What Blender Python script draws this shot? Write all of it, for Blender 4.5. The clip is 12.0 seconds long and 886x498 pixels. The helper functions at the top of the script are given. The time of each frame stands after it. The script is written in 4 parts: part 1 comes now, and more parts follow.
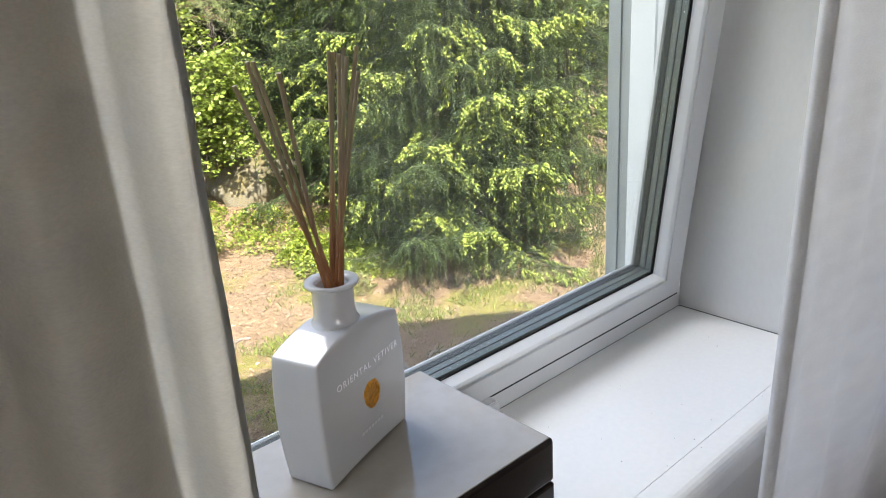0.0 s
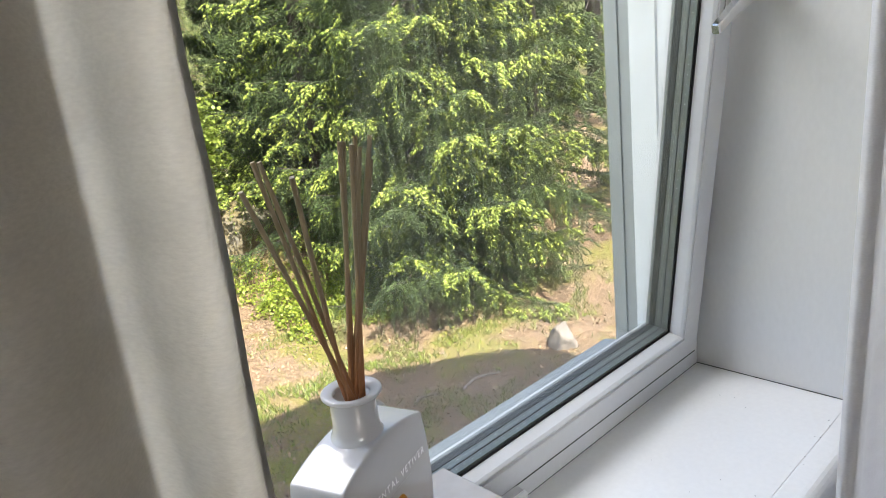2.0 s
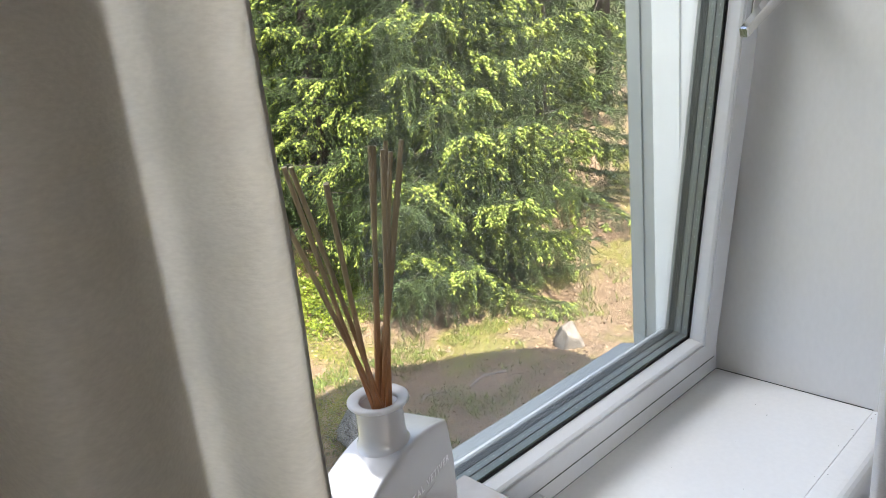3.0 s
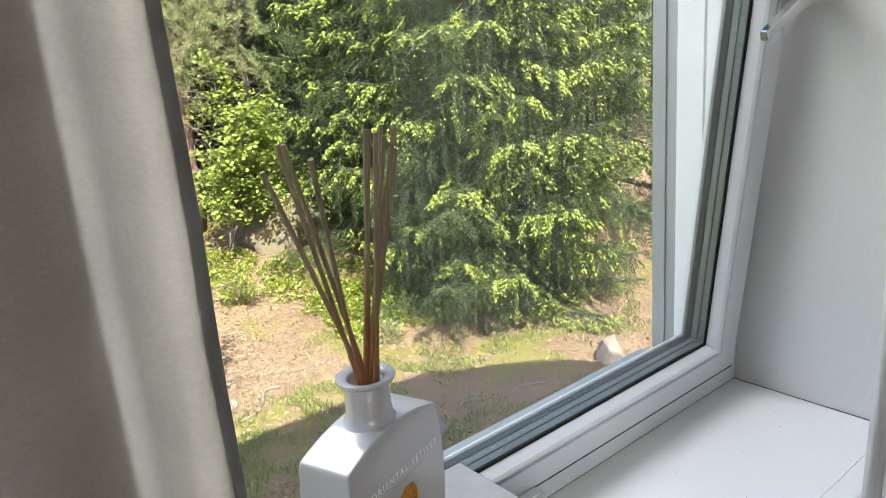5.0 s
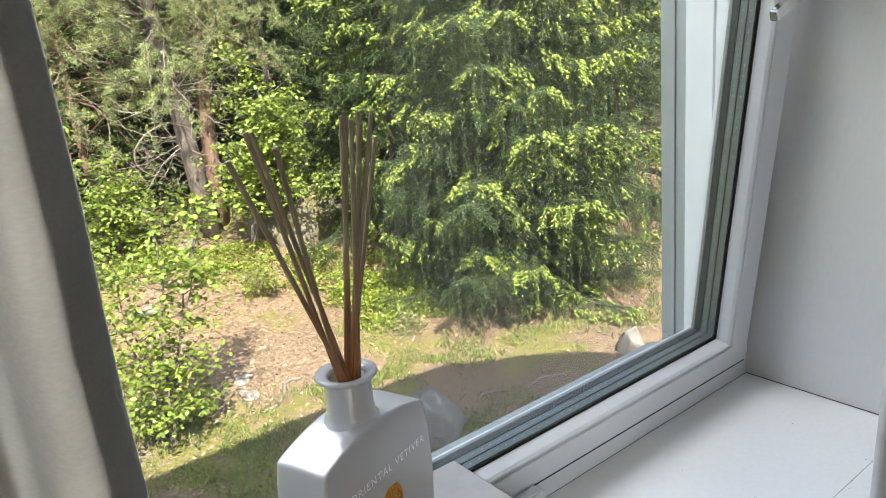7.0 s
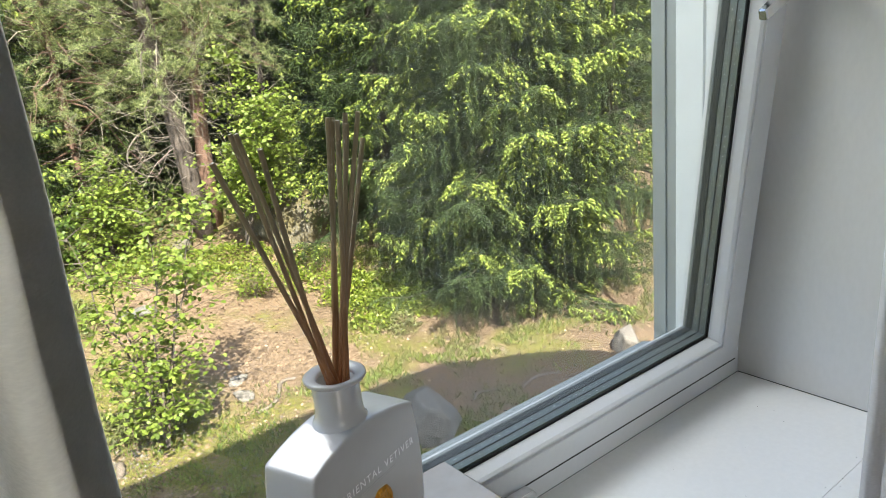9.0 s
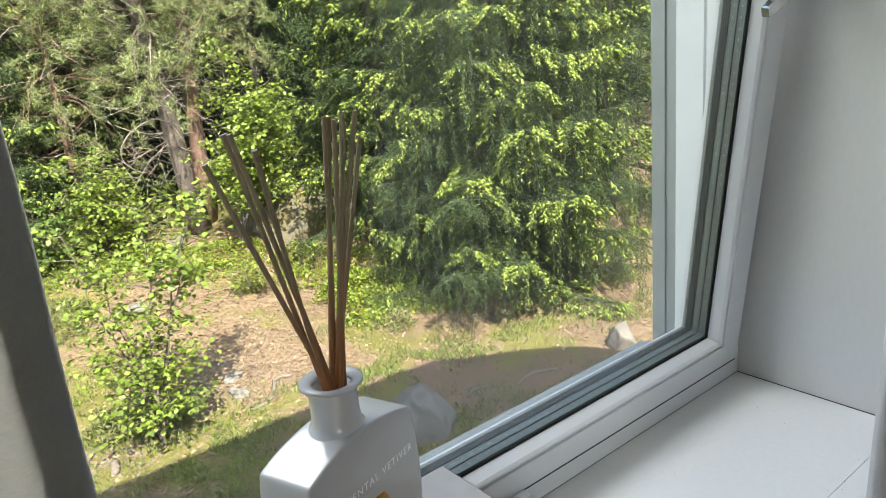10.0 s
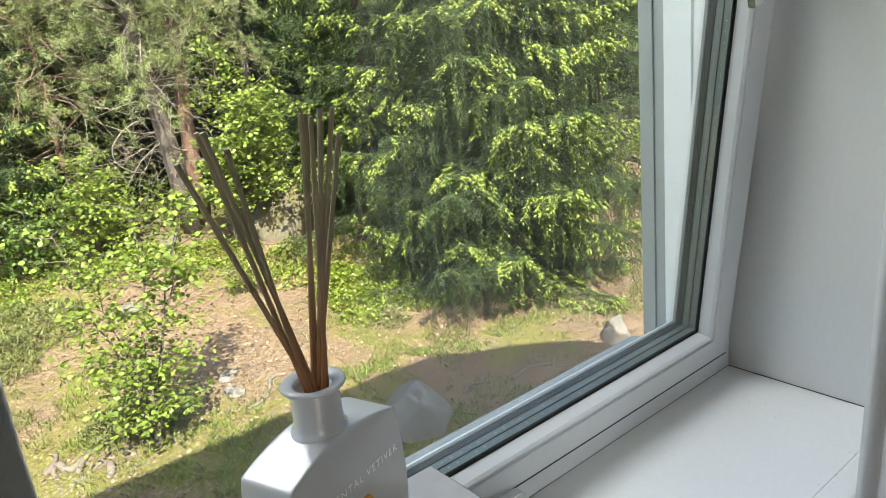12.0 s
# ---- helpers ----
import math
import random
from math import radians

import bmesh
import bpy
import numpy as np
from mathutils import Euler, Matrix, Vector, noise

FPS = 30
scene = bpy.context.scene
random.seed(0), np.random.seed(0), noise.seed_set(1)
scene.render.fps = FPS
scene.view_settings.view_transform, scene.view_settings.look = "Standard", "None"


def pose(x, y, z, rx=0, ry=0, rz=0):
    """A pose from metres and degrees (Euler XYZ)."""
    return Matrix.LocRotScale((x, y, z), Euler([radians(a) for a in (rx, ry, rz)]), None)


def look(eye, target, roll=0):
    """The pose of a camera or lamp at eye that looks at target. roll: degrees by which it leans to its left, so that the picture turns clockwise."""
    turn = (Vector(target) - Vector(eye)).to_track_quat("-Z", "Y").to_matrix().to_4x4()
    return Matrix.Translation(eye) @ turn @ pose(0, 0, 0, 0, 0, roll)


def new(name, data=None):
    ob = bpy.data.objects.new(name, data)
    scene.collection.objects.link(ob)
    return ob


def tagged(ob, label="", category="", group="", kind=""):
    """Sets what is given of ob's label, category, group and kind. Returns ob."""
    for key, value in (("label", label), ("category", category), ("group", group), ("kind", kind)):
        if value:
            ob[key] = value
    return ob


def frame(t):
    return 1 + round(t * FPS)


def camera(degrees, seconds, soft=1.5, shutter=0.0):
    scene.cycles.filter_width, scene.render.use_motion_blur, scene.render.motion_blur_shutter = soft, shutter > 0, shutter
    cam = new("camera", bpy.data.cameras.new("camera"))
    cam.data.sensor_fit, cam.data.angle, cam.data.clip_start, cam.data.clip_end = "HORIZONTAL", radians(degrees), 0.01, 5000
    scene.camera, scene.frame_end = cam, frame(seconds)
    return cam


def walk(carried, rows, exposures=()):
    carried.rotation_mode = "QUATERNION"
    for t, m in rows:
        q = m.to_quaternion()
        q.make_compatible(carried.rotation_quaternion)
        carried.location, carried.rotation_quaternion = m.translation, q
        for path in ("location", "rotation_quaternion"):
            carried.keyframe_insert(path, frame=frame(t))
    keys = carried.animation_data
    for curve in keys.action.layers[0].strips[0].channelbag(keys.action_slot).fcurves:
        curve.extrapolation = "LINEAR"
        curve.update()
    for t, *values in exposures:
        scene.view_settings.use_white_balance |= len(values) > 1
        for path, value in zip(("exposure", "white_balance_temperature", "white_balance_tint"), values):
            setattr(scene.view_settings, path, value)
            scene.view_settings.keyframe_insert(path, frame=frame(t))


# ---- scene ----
cam = camera(63.3, 12.0, soft=0.65)
PATH = [
    (0, (-0.966, -0.553, 0.491), (0.264, 0.877, -0.174), -3.7),
    (0.5, (-0.957, -0.537, 0.504), (0.305, 0.886, -0.113), -4.3),
    (1, (-0.957, -0.528, 0.507), (0.327, 0.891, -0.075), -5.2),
    (1.5, (-0.96, -0.519, 0.509), (0.338, 0.893, -0.057), -6.1),
    (2, (-0.947, -0.48, 0.519), (0.357, 0.926, -0.048), -6.3),
    (2.5, (-0.953, -0.452, 0.525), (0.349, 0.954, -0.05), -6.1),
    (4.5, (-0.941, -0.509, 0.515), (0.282, 0.979, -0.025), -4.9),
    (5, (-0.934, -0.501, 0.508), (0.266, 1.005, -0.032), -4.5),
    (5.5, (-0.919, -0.499, 0.501), (0.262, 1.02, -0.046), -4.7),
    (6, (-0.913, -0.502, 0.496), (0.251, 1.026, -0.06), -4.8),
    (6.5, (-0.905, -0.502, 0.499), (0.245, 1.036, -0.06), -5.1),
    (8.5, (-0.892, -0.501, 0.5), (0.258, 1.039, -0.055), -5.5),
    (9, (-0.893, -0.503, 0.5), (0.265, 1.028, -0.061), -5.4),
    (9.5, (-0.89, -0.494, 0.498), (0.273, 1.031, -0.069), -5.3),
    (10, (-0.887, -0.491, 0.501), (0.279, 1.03, -0.071), -5.3),
    (10.5, (-0.879, -0.487, 0.497), (0.289, 1.029, -0.084), -5.3),
    (11, (-0.884, -0.49, 0.498), (0.284, 1.024, -0.088), -5.6),
    (11.5, (-0.878, -0.491, 0.497), (0.294, 1.021, -0.087), -5.7),
    (12, (-0.875, -0.49, 0.499), (0.3, 1.02, -0.085), -5.9),
]
walk(cam, [(t, look(e, g, r)) for t, e, g, r in PATH], exposures=((0, 2.40, 6450, 13), (2.5, 2.40, 6450, 13), (6.5, 2.22, 6400, 11), (12, 2.07, 6450, 6)))

# ---- world, sun, large lights ----
SUN_AZ, SUN_EL = radians(203), radians(50)   # compass direction of the sun, measured from +y towards +x
world = bpy.data.worlds.new("sky")
scene.world = world
world.use_nodes = True
wn = world.node_tree
sky = wn.nodes.new("ShaderNodeTexSky")
sky.sky_type = "NISHITA"
sky.sun_disc = False
sky.sun_elevation = SUN_EL
sky.sun_rotation = SUN_AZ
sky.air_density, sky.dust_density, sky.ozone_density = 1.0, 2.0, 0.8
wn.links.new(sky.outputs[0], wn.nodes["Background"].inputs[0])
wn.nodes["Background"].inputs[1].default_value = 0.15
sun = new("sun", bpy.data.lights.new("sun", "SUN"))
sun.data.energy, sun.data.angle, sun.data.color = 5.0, radians(0.5), (1.0, 0.95, 0.86)
to_sun = Vector((math.sin(SUN_AZ) * math.cos(SUN_EL), math.cos(SUN_AZ) * math.cos(SUN_EL), math.sin(SUN_EL)))
sun.matrix_world = look(to_sun * 30, (0, 0, 0))


def area_lamp(name, eye, target, w, h, watts, color):
    lamp = new(name, bpy.data.lights.new(name, "AREA"))
    lamp.data.shape, lamp.data.size, lamp.data.size_y = "RECTANGLE", w, h
    lamp.data.energy, lamp.data.color = watts, color
    lamp.matrix_world = look(eye, target)
    return lamp


# sky light at the top of the window opening, and an added fill lamp behind the camera
area_lamp("window_skylight", (-0.75, 0.62, 1.27), (-0.55, -0.20, 0.05), 0.9, 0.7, 5.2, (1.0, 0.97, 0.915))
area_lamp("room_fill", (-2.3, -3.65, 0.75), (-0.7, 0, 0.2), 1.3, 1.3, 2.0, (1.0, 0.98, 0.96))

# ---- materials ----


def material(name, color, rough=0.5, metal=0.0, vary=0.15, scale=6.0, fine=60.0, bump=0.0, spec=0.5, coat=0.0, per_object=False, sharp=0.14,
             second=None, trans=0.0, stretch=(1, 1, 1)):
    """A surface with colour variation at two scales and fine relief. trans mixes in light that passes through."""
    m = bpy.data.materials.new(name)
    m.use_nodes = True
    n, l = m.node_tree.nodes, m.node_tree.links
    p = n["Principled BSDF"]
    tc = n.new("ShaderNodeTexCoord")
    mp = n.new("ShaderNodeMapping")
    mp.inputs["Scale"].default_value = stretch
    l.new(tc.outputs["Object"], mp.inputs[0])
    big, small = n.new("ShaderNodeTexNoise"), n.new("ShaderNodeTexNoise")
    big.inputs["Scale"].default_value, small.inputs["Scale"].default_value = scale, fine
    big.inputs["Detail"].default_value, small.inputs["Detail"].default_value = 4, 3
    l.new(mp.outputs[0], big.inputs["Vector"])
    l.new(mp.outputs[0], small.inputs["Vector"])
    add = n.new("ShaderNodeMath")
    add.operation = "MULTIPLY_ADD"
    add.inputs[1].default_value = 0.5
    l.new(small.outputs[0], add.inputs[0])
    half = n.new("ShaderNodeMath")
    half.operation = "MULTIPLY"
    half.inputs[1].default_value = 0.5
    l.new(big.outputs[0], half.inputs[0])
    l.new(half.outputs[0], add.inputs[2])
    value = add.outputs[0]
    if per_object:
        geo = n.new("ShaderNodeNewGeometry")
        mixv = n.new("ShaderNodeMath")
        mixv.operation = "MULTIPLY_ADD"
        mixv.inputs[1].default_value = 0.5
        sc = n.new("ShaderNodeMath")
        sc.operation = "MULTIPLY"
        sc.inputs[1].default_value = 0.5
        l.new(value, sc.inputs[0])
        l.new(geo.outputs["Random Per Island"], mixv.inputs[0])
        l.new(sc.outputs[0], mixv.inputs[2])
        value = mixv.outputs[0]
    ramp = n.new("ShaderNodeValToRGB")
    c2 = second or tuple(min(1, c * (1 + vary)) for c in color)
    c1 = tuple(c * (1 - vary) for c in color)
    ramp.color_ramp.elements[0].position, ramp.color_ramp.elements[1].position = 0.5 - sharp, 0.5 + sharp
    ramp.color_ramp.elements[0].color = (*c1, 1)
    ramp.color_ramp.elements[1].color = (*c2, 1)
    l.new(value, ramp.inputs[0])
    l.new(ramp.outputs[0], p.inputs["Base Color"])
    p.inputs["Roughness"].default_value = rough
    p.inputs["Metallic"].default_value = metal
    p.inputs["Specular IOR Level"].default_value = spec
    p.inputs["Coat Weight"].default_value = coat
    p.inputs["Coat Roughness"].default_value = 0.06
    if bump:
        b = n.new("ShaderNodeBump")
        b.inputs["Strength"].default_value = bump
        b.inputs["Distance"].default_value = 0.01
        l.new(small.outputs[0], b.inputs["Height"])
        l.new(b.outputs[0], p.inputs["Normal"])
    if trans:
        t = n.new("ShaderNodeBsdfTranslucent")
        l.new(ramp.outputs[0], t.inputs[0])
        mx = n.new("ShaderNodeMixShader")
        mx.inputs[0].default_value = trans
        l.new(p.outputs[0], mx.inputs[1])
        l.new(t.outputs[0], mx.inputs[2])
        l.new(mx.outputs[0], n["Material Output"].inputs[0])
    return m


def glass_material(name):
    """Thin window glass: clear, mirrors by Fresnel, with faint streaks of dust."""
    m = bpy.data.materials.new(name)
    m.use_nodes = True
    n, l = m.node_tree.nodes, m.node_tree.links
    n.remove(n["Principled BSDF"])
    clear, gloss, dust = n.new("ShaderNodeBsdfTransparent"), n.new("ShaderNodeBsdfGlossy"), n.new("ShaderNodeBsdfDiffuse")
    clear.inputs[0].default_value = (0.986, 0.989, 0.986, 1)
    gloss.inputs["Roughness"].default_value = 0.0
    dust.inputs[0].default_value = (0.8, 0.8, 0.8, 1)
    facing, power, fres = n.new("ShaderNodeLayerWeight"), n.new("ShaderNodeMath"), n.new("ShaderNodeMath")
    facing.inputs[0].default_value = 0.5
    power.operation, power.inputs[1].default_value = "POWER", 5.0
    fres.operation, fres.inputs[1].default_value, fres.inputs[2].default_value = "MULTIPLY_ADD", 0.8, 0.032
    l.new(facing.outputs["Facing"], power.inputs[0])
    l.new(power.outputs[0], fres.inputs[0])
    a, b = n.new("ShaderNodeMixShader"), n.new("ShaderNodeMixShader")
    l.new(fres.outputs[0], a.inputs[0])
    l.new(clear.outputs[0], a.inputs[1])
    l.new(gloss.outputs[0], a.inputs[2])
    tc, noise1 = n.new("ShaderNodeTexCoord"), n.new("ShaderNodeTexNoise")
    noise1.noise_dimensions = "4D"
    noise1.inputs["W"].default_value = 3.7
    noise1.inputs["Scale"].default_value, noise1.inputs["Detail"].default_value = 5, 6
    l.new(tc.outputs["Object"], noise1.inputs["Vector"])
    rng = n.new("ShaderNodeMapRange")
    rng.inputs[1].default_value, rng.inputs[2].default_value = 0.54, 0.74
    rng.inputs[3].default_value, rng.inputs[4].default_value = 0.0, 0.009
    l.new(noise1.outputs[0], rng.inputs[0])
    l.new(rng.outputs[0], b.inputs[0])
    l.new(a.outputs[0], b.inputs[1])
    l.new(dust.outputs[0], b.inputs[2])
    l.new(b.outputs[0], n["Material Output"].inputs[0])
    return m


M_WALL = material("painted_wall", (0.74, 0.74, 0.72), 0.6, vary=0.03, scale=3, fine=220, bump=0.06)
M_REVEAL = material("reveal_board", (0.62, 0.612, 0.595), 0.42, vary=0.025, scale=3, fine=160, bump=0.03, stretch=(1, 1, 0.5))
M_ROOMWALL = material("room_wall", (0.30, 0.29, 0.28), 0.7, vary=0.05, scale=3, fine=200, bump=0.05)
M_FLOOR = material("floor_wood", (0.21, 0.165, 0.125), 0.45, vary=0.3, scale=5, fine=40, stretch=(0.3, 4, 1))
M_SILL = material("sill_laminate", (0.80, 0.80, 0.79), 0.32, vary=0.025, scale=5, fine=140, bump=0.02)
M_PVC = material("white_pvc", (0.69, 0.70, 0.71), 0.24, vary=0.02, scale=8, fine=150)
M_PVC_OUT = material("frame_outside", (0.70, 0.73, 0.73), 0.4, vary=0.05, scale=12, fine=150)
M_PLATE = material("grey_flashing", (0.30, 0.325, 0.32), 0.5, metal=0.1, vary=0.08, scale=10, fine=120)
M_LIP = material("grey_sash_lip", (0.19, 0.205, 0.195), 0.45, vary=0.08, scale=10, fine=120)
# rubber of the gasket, and the black of the shadow strip below the sash
M_GASKET_SHADE = material("black_gasket_and_gap_shade", (0.012, 0.012, 0.013), 0.5, vary=0.2, scale=30, fine=300, bump=0.3)
M_SPACER = material("spacer_alu", (0.13, 0.155, 0.145), 0.42, metal=0.3, vary=0.08, scale=30, fine=200)
M_DARKSEAL = material("dark_seal", (0.013, 0.018, 0.017), 0.5, vary=0.2, scale=20, fine=200)
M_DOT = material("spacer_dot", (0.85, 0.87, 0.88), 0.4, vary=0.05)
M_GLASS = glass_material("window_glass")
M_CHROME = material("chrome", (0.78, 0.78, 0.79), 0.12, metal=1.0, vary=0.04, scale=30, fine=200)
M_CERAMIC = material("white_glazed_glass", (0.47, 0.472, 0.488), 0.1, vary=0.015, scale=8, fine=90, coat=0.3)
M_RIM = material("clear_rim", (0.62, 0.62, 0.63), 0.08, vary=0.05, scale=30, fine=100, trans=0.45)
M_GOLD = material("gold_seal", (0.74, 0.36, 0.055), 0.28, metal=1.0, vary=0.3, scale=120, fine=400, bump=0.6)
M_INK = material("grey_ink", (0.50, 0.50, 0.51), 0.5, vary=0.05)
M_INKW = material("silver_ink", (0.92, 0.92, 0.94), 0.3, metal=0.3, vary=0.03)
M_TOP = material("beige_lacquer", (0.37, 0.33, 0.28), 0.07, vary=0.06, scale=14, fine=60, coat=0.5)
M_DARK = material("dark_brown_lacquer", (0.018, 0.013, 0.011), 0.3, vary=0.3, scale=8, fine=60, spec=0.3)
M_LINEN = material("white_linen", (0.84, 0.835, 0.845), 0.85, vary=0.05, scale=18, fine=420, bump=0.25, trans=0.62, stretch=(1, 1, 3))
M_LINEN_G = material("greige_linen", (0.82, 0.80, 0.765), 0.9, vary=0.06, scale=16, fine=420, bump=0.25, trans=0.72, stretch=(1, 1, 3))
# hem cloth darkened to carry the shade on the curtain's turned edge
M_HEM_SHADE = material("shaded_hem", (0.44, 0.43, 0.405), 0.9, vary=0.08, scale=16, fine=420, bump=0.3, trans=0.04, stretch=(1, 1, 3))
# for the added layer that stops window light behind the left curtain
M_LIGHT_BLOCK = material("light_block_cloth", (0.52, 0.51, 0.48), 0.9, vary=0.06, scale=16, fine=420, bump=0.2, trans=0.03, stretch=(1, 1, 3))
M_PLASTER = material("facade_plaster", (0.45, 0.42, 0.36), 0.8, vary=0.1, scale=2, fine=60, bump=0.2)

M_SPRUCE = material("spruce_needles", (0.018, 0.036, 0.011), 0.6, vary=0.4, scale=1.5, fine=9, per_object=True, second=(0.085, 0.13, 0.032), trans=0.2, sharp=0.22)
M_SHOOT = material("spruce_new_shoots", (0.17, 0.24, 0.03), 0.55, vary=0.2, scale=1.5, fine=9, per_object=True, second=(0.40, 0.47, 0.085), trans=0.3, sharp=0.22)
M_PINE = material("pine_needles", (0.09, 0.125, 0.04), 0.6, vary=0.3, scale=1.5, fine=9, per_object=True, second=(0.37, 0.41, 0.155), trans=0.3, sharp=0.22)
M_LEAF = material("birch_leaves", (0.14, 0.205, 0.019), 0.5, vary=0.3, scale=2, fine=12, per_object=True, second=(0.275, 0.345, 0.06), trans=0.4, sharp=0.22)
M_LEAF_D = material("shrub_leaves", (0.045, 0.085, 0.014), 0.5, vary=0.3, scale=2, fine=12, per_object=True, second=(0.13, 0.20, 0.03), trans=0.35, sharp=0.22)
M_BILBERRY = material("bilberry_leaves", (0.10, 0.15, 0.015), 0.5, vary=0.3, scale=2, fine=12, per_object=True, second=(0.27, 0.33, 0.035), trans=0.35, sharp=0.22)
M_HEATHER = material("heather", (0.09, 0.105, 0.028), 0.7, vary=0.3, scale=3, fine=20, per_object=True, second=(0.20, 0.205, 0.06), trans=0.2, sharp=0.22)
M_GRASS = material("grass_blades", (0.075, 0.12, 0.016), 0.6, vary=0.3, scale=1.2, fine=12, per_object=True, second=(0.22, 0.27, 0.05), trans=0.3, sharp=0.22)
M_BARK = material("grey_bark", (0.10, 0.078, 0.062), 0.85, vary=0.4, scale=7, fine=40, bump=0.9, stretch=(1, 1, 0.25))
M_PINEBARK = material("red_pine_bark", (0.17, 0.098, 0.068), 0.85, vary=0.4, scale=7, fine=40, bump=0.9, stretch=(1, 1, 0.3))
M_DARKBARK = material("dark_bark", (0.045, 0.035, 0.028), 0.85, vary=0.4, scale=7, fine=40, bump=0.9, stretch=(1, 1, 0.3))
M_TWIG = material("pale_dead_twigs", (0.27, 0.23, 0.18), 0.8, vary=0.3, scale=5, fine=40, per_object=True)
M_ROCK = material("grey_rock", (0.105, 0.096, 0.08), 0.95, vary=0.5, scale=14, fine=60, bump=1.0, spec=0.1, sharp=0.13, second=(0.24, 0.222, 0.19))
M_ROCKW = material("pale_rock", (0.17, 0.15, 0.125), 0.95, vary=0.5, scale=14, fine=60, bump=1.0, spec=0.2, sharp=0.08)
M_MOSSROCK = material("mossy_rock", (0.17, 0.13, 0.03), 0.9, vary=0.4, scale=2.2, fine=25, bump=0.9, second=(0.125, 0.115, 0.095))
M_LITTER = material("leaf_litter", (0.13, 0.075, 0.04), 0.8, vary=0.4, scale=3, fine=30, per_object=True, second=(0.27, 0.187, 0.11), sharp=0.22)
M_ROOT = material("pale_root", (0.15, 0.118, 0.088), 0.8, vary=0.25, scale=8, fine=60, bump=0.6, stretch=(1, 1, 1))


def reed_material():
    """Rattan: grain along the stick, darker and orange where oil has soaked in."""
    m = material("rattan", (0.20, 0.160, 0.100), 0.6, vary=0.2, scale=40, fine=300, bump=0.2, stretch=(1, 1, 0.05))
    n, l = m.node_tree.nodes, m.node_tree.links
    p = n["Principled BSDF"]
    base = p.inputs["Base Color"].links[0].from_socket
    tc, sep, rng, mix = n.new("ShaderNodeTexCoord"), n.new("ShaderNodeSeparateXYZ"), n.new("ShaderNodeMapRange"), n.new("ShaderNodeMix")
    mix.data_type = "RGBA"
    l.new(tc.outputs["Object"], sep.inputs[0])
    l.new(sep.outputs[2], rng.inputs[0])
    rng.inputs[1].default_value, rng.inputs[2].default_value = 0.15, 0.27
    rng.inputs[3].default_value, rng.inputs[4].default_value = 1.0, 0.0
    mix.inputs[7].default_value = (0.26, 0.085, 0.018, 1)
    l.new(rng.outputs[0], mix.inputs[0])
    l.new(base, mix.inputs[6])
    l.new(mix.outputs[2], p.inputs["Base Color"])
    return m


M_REED = reed_material()


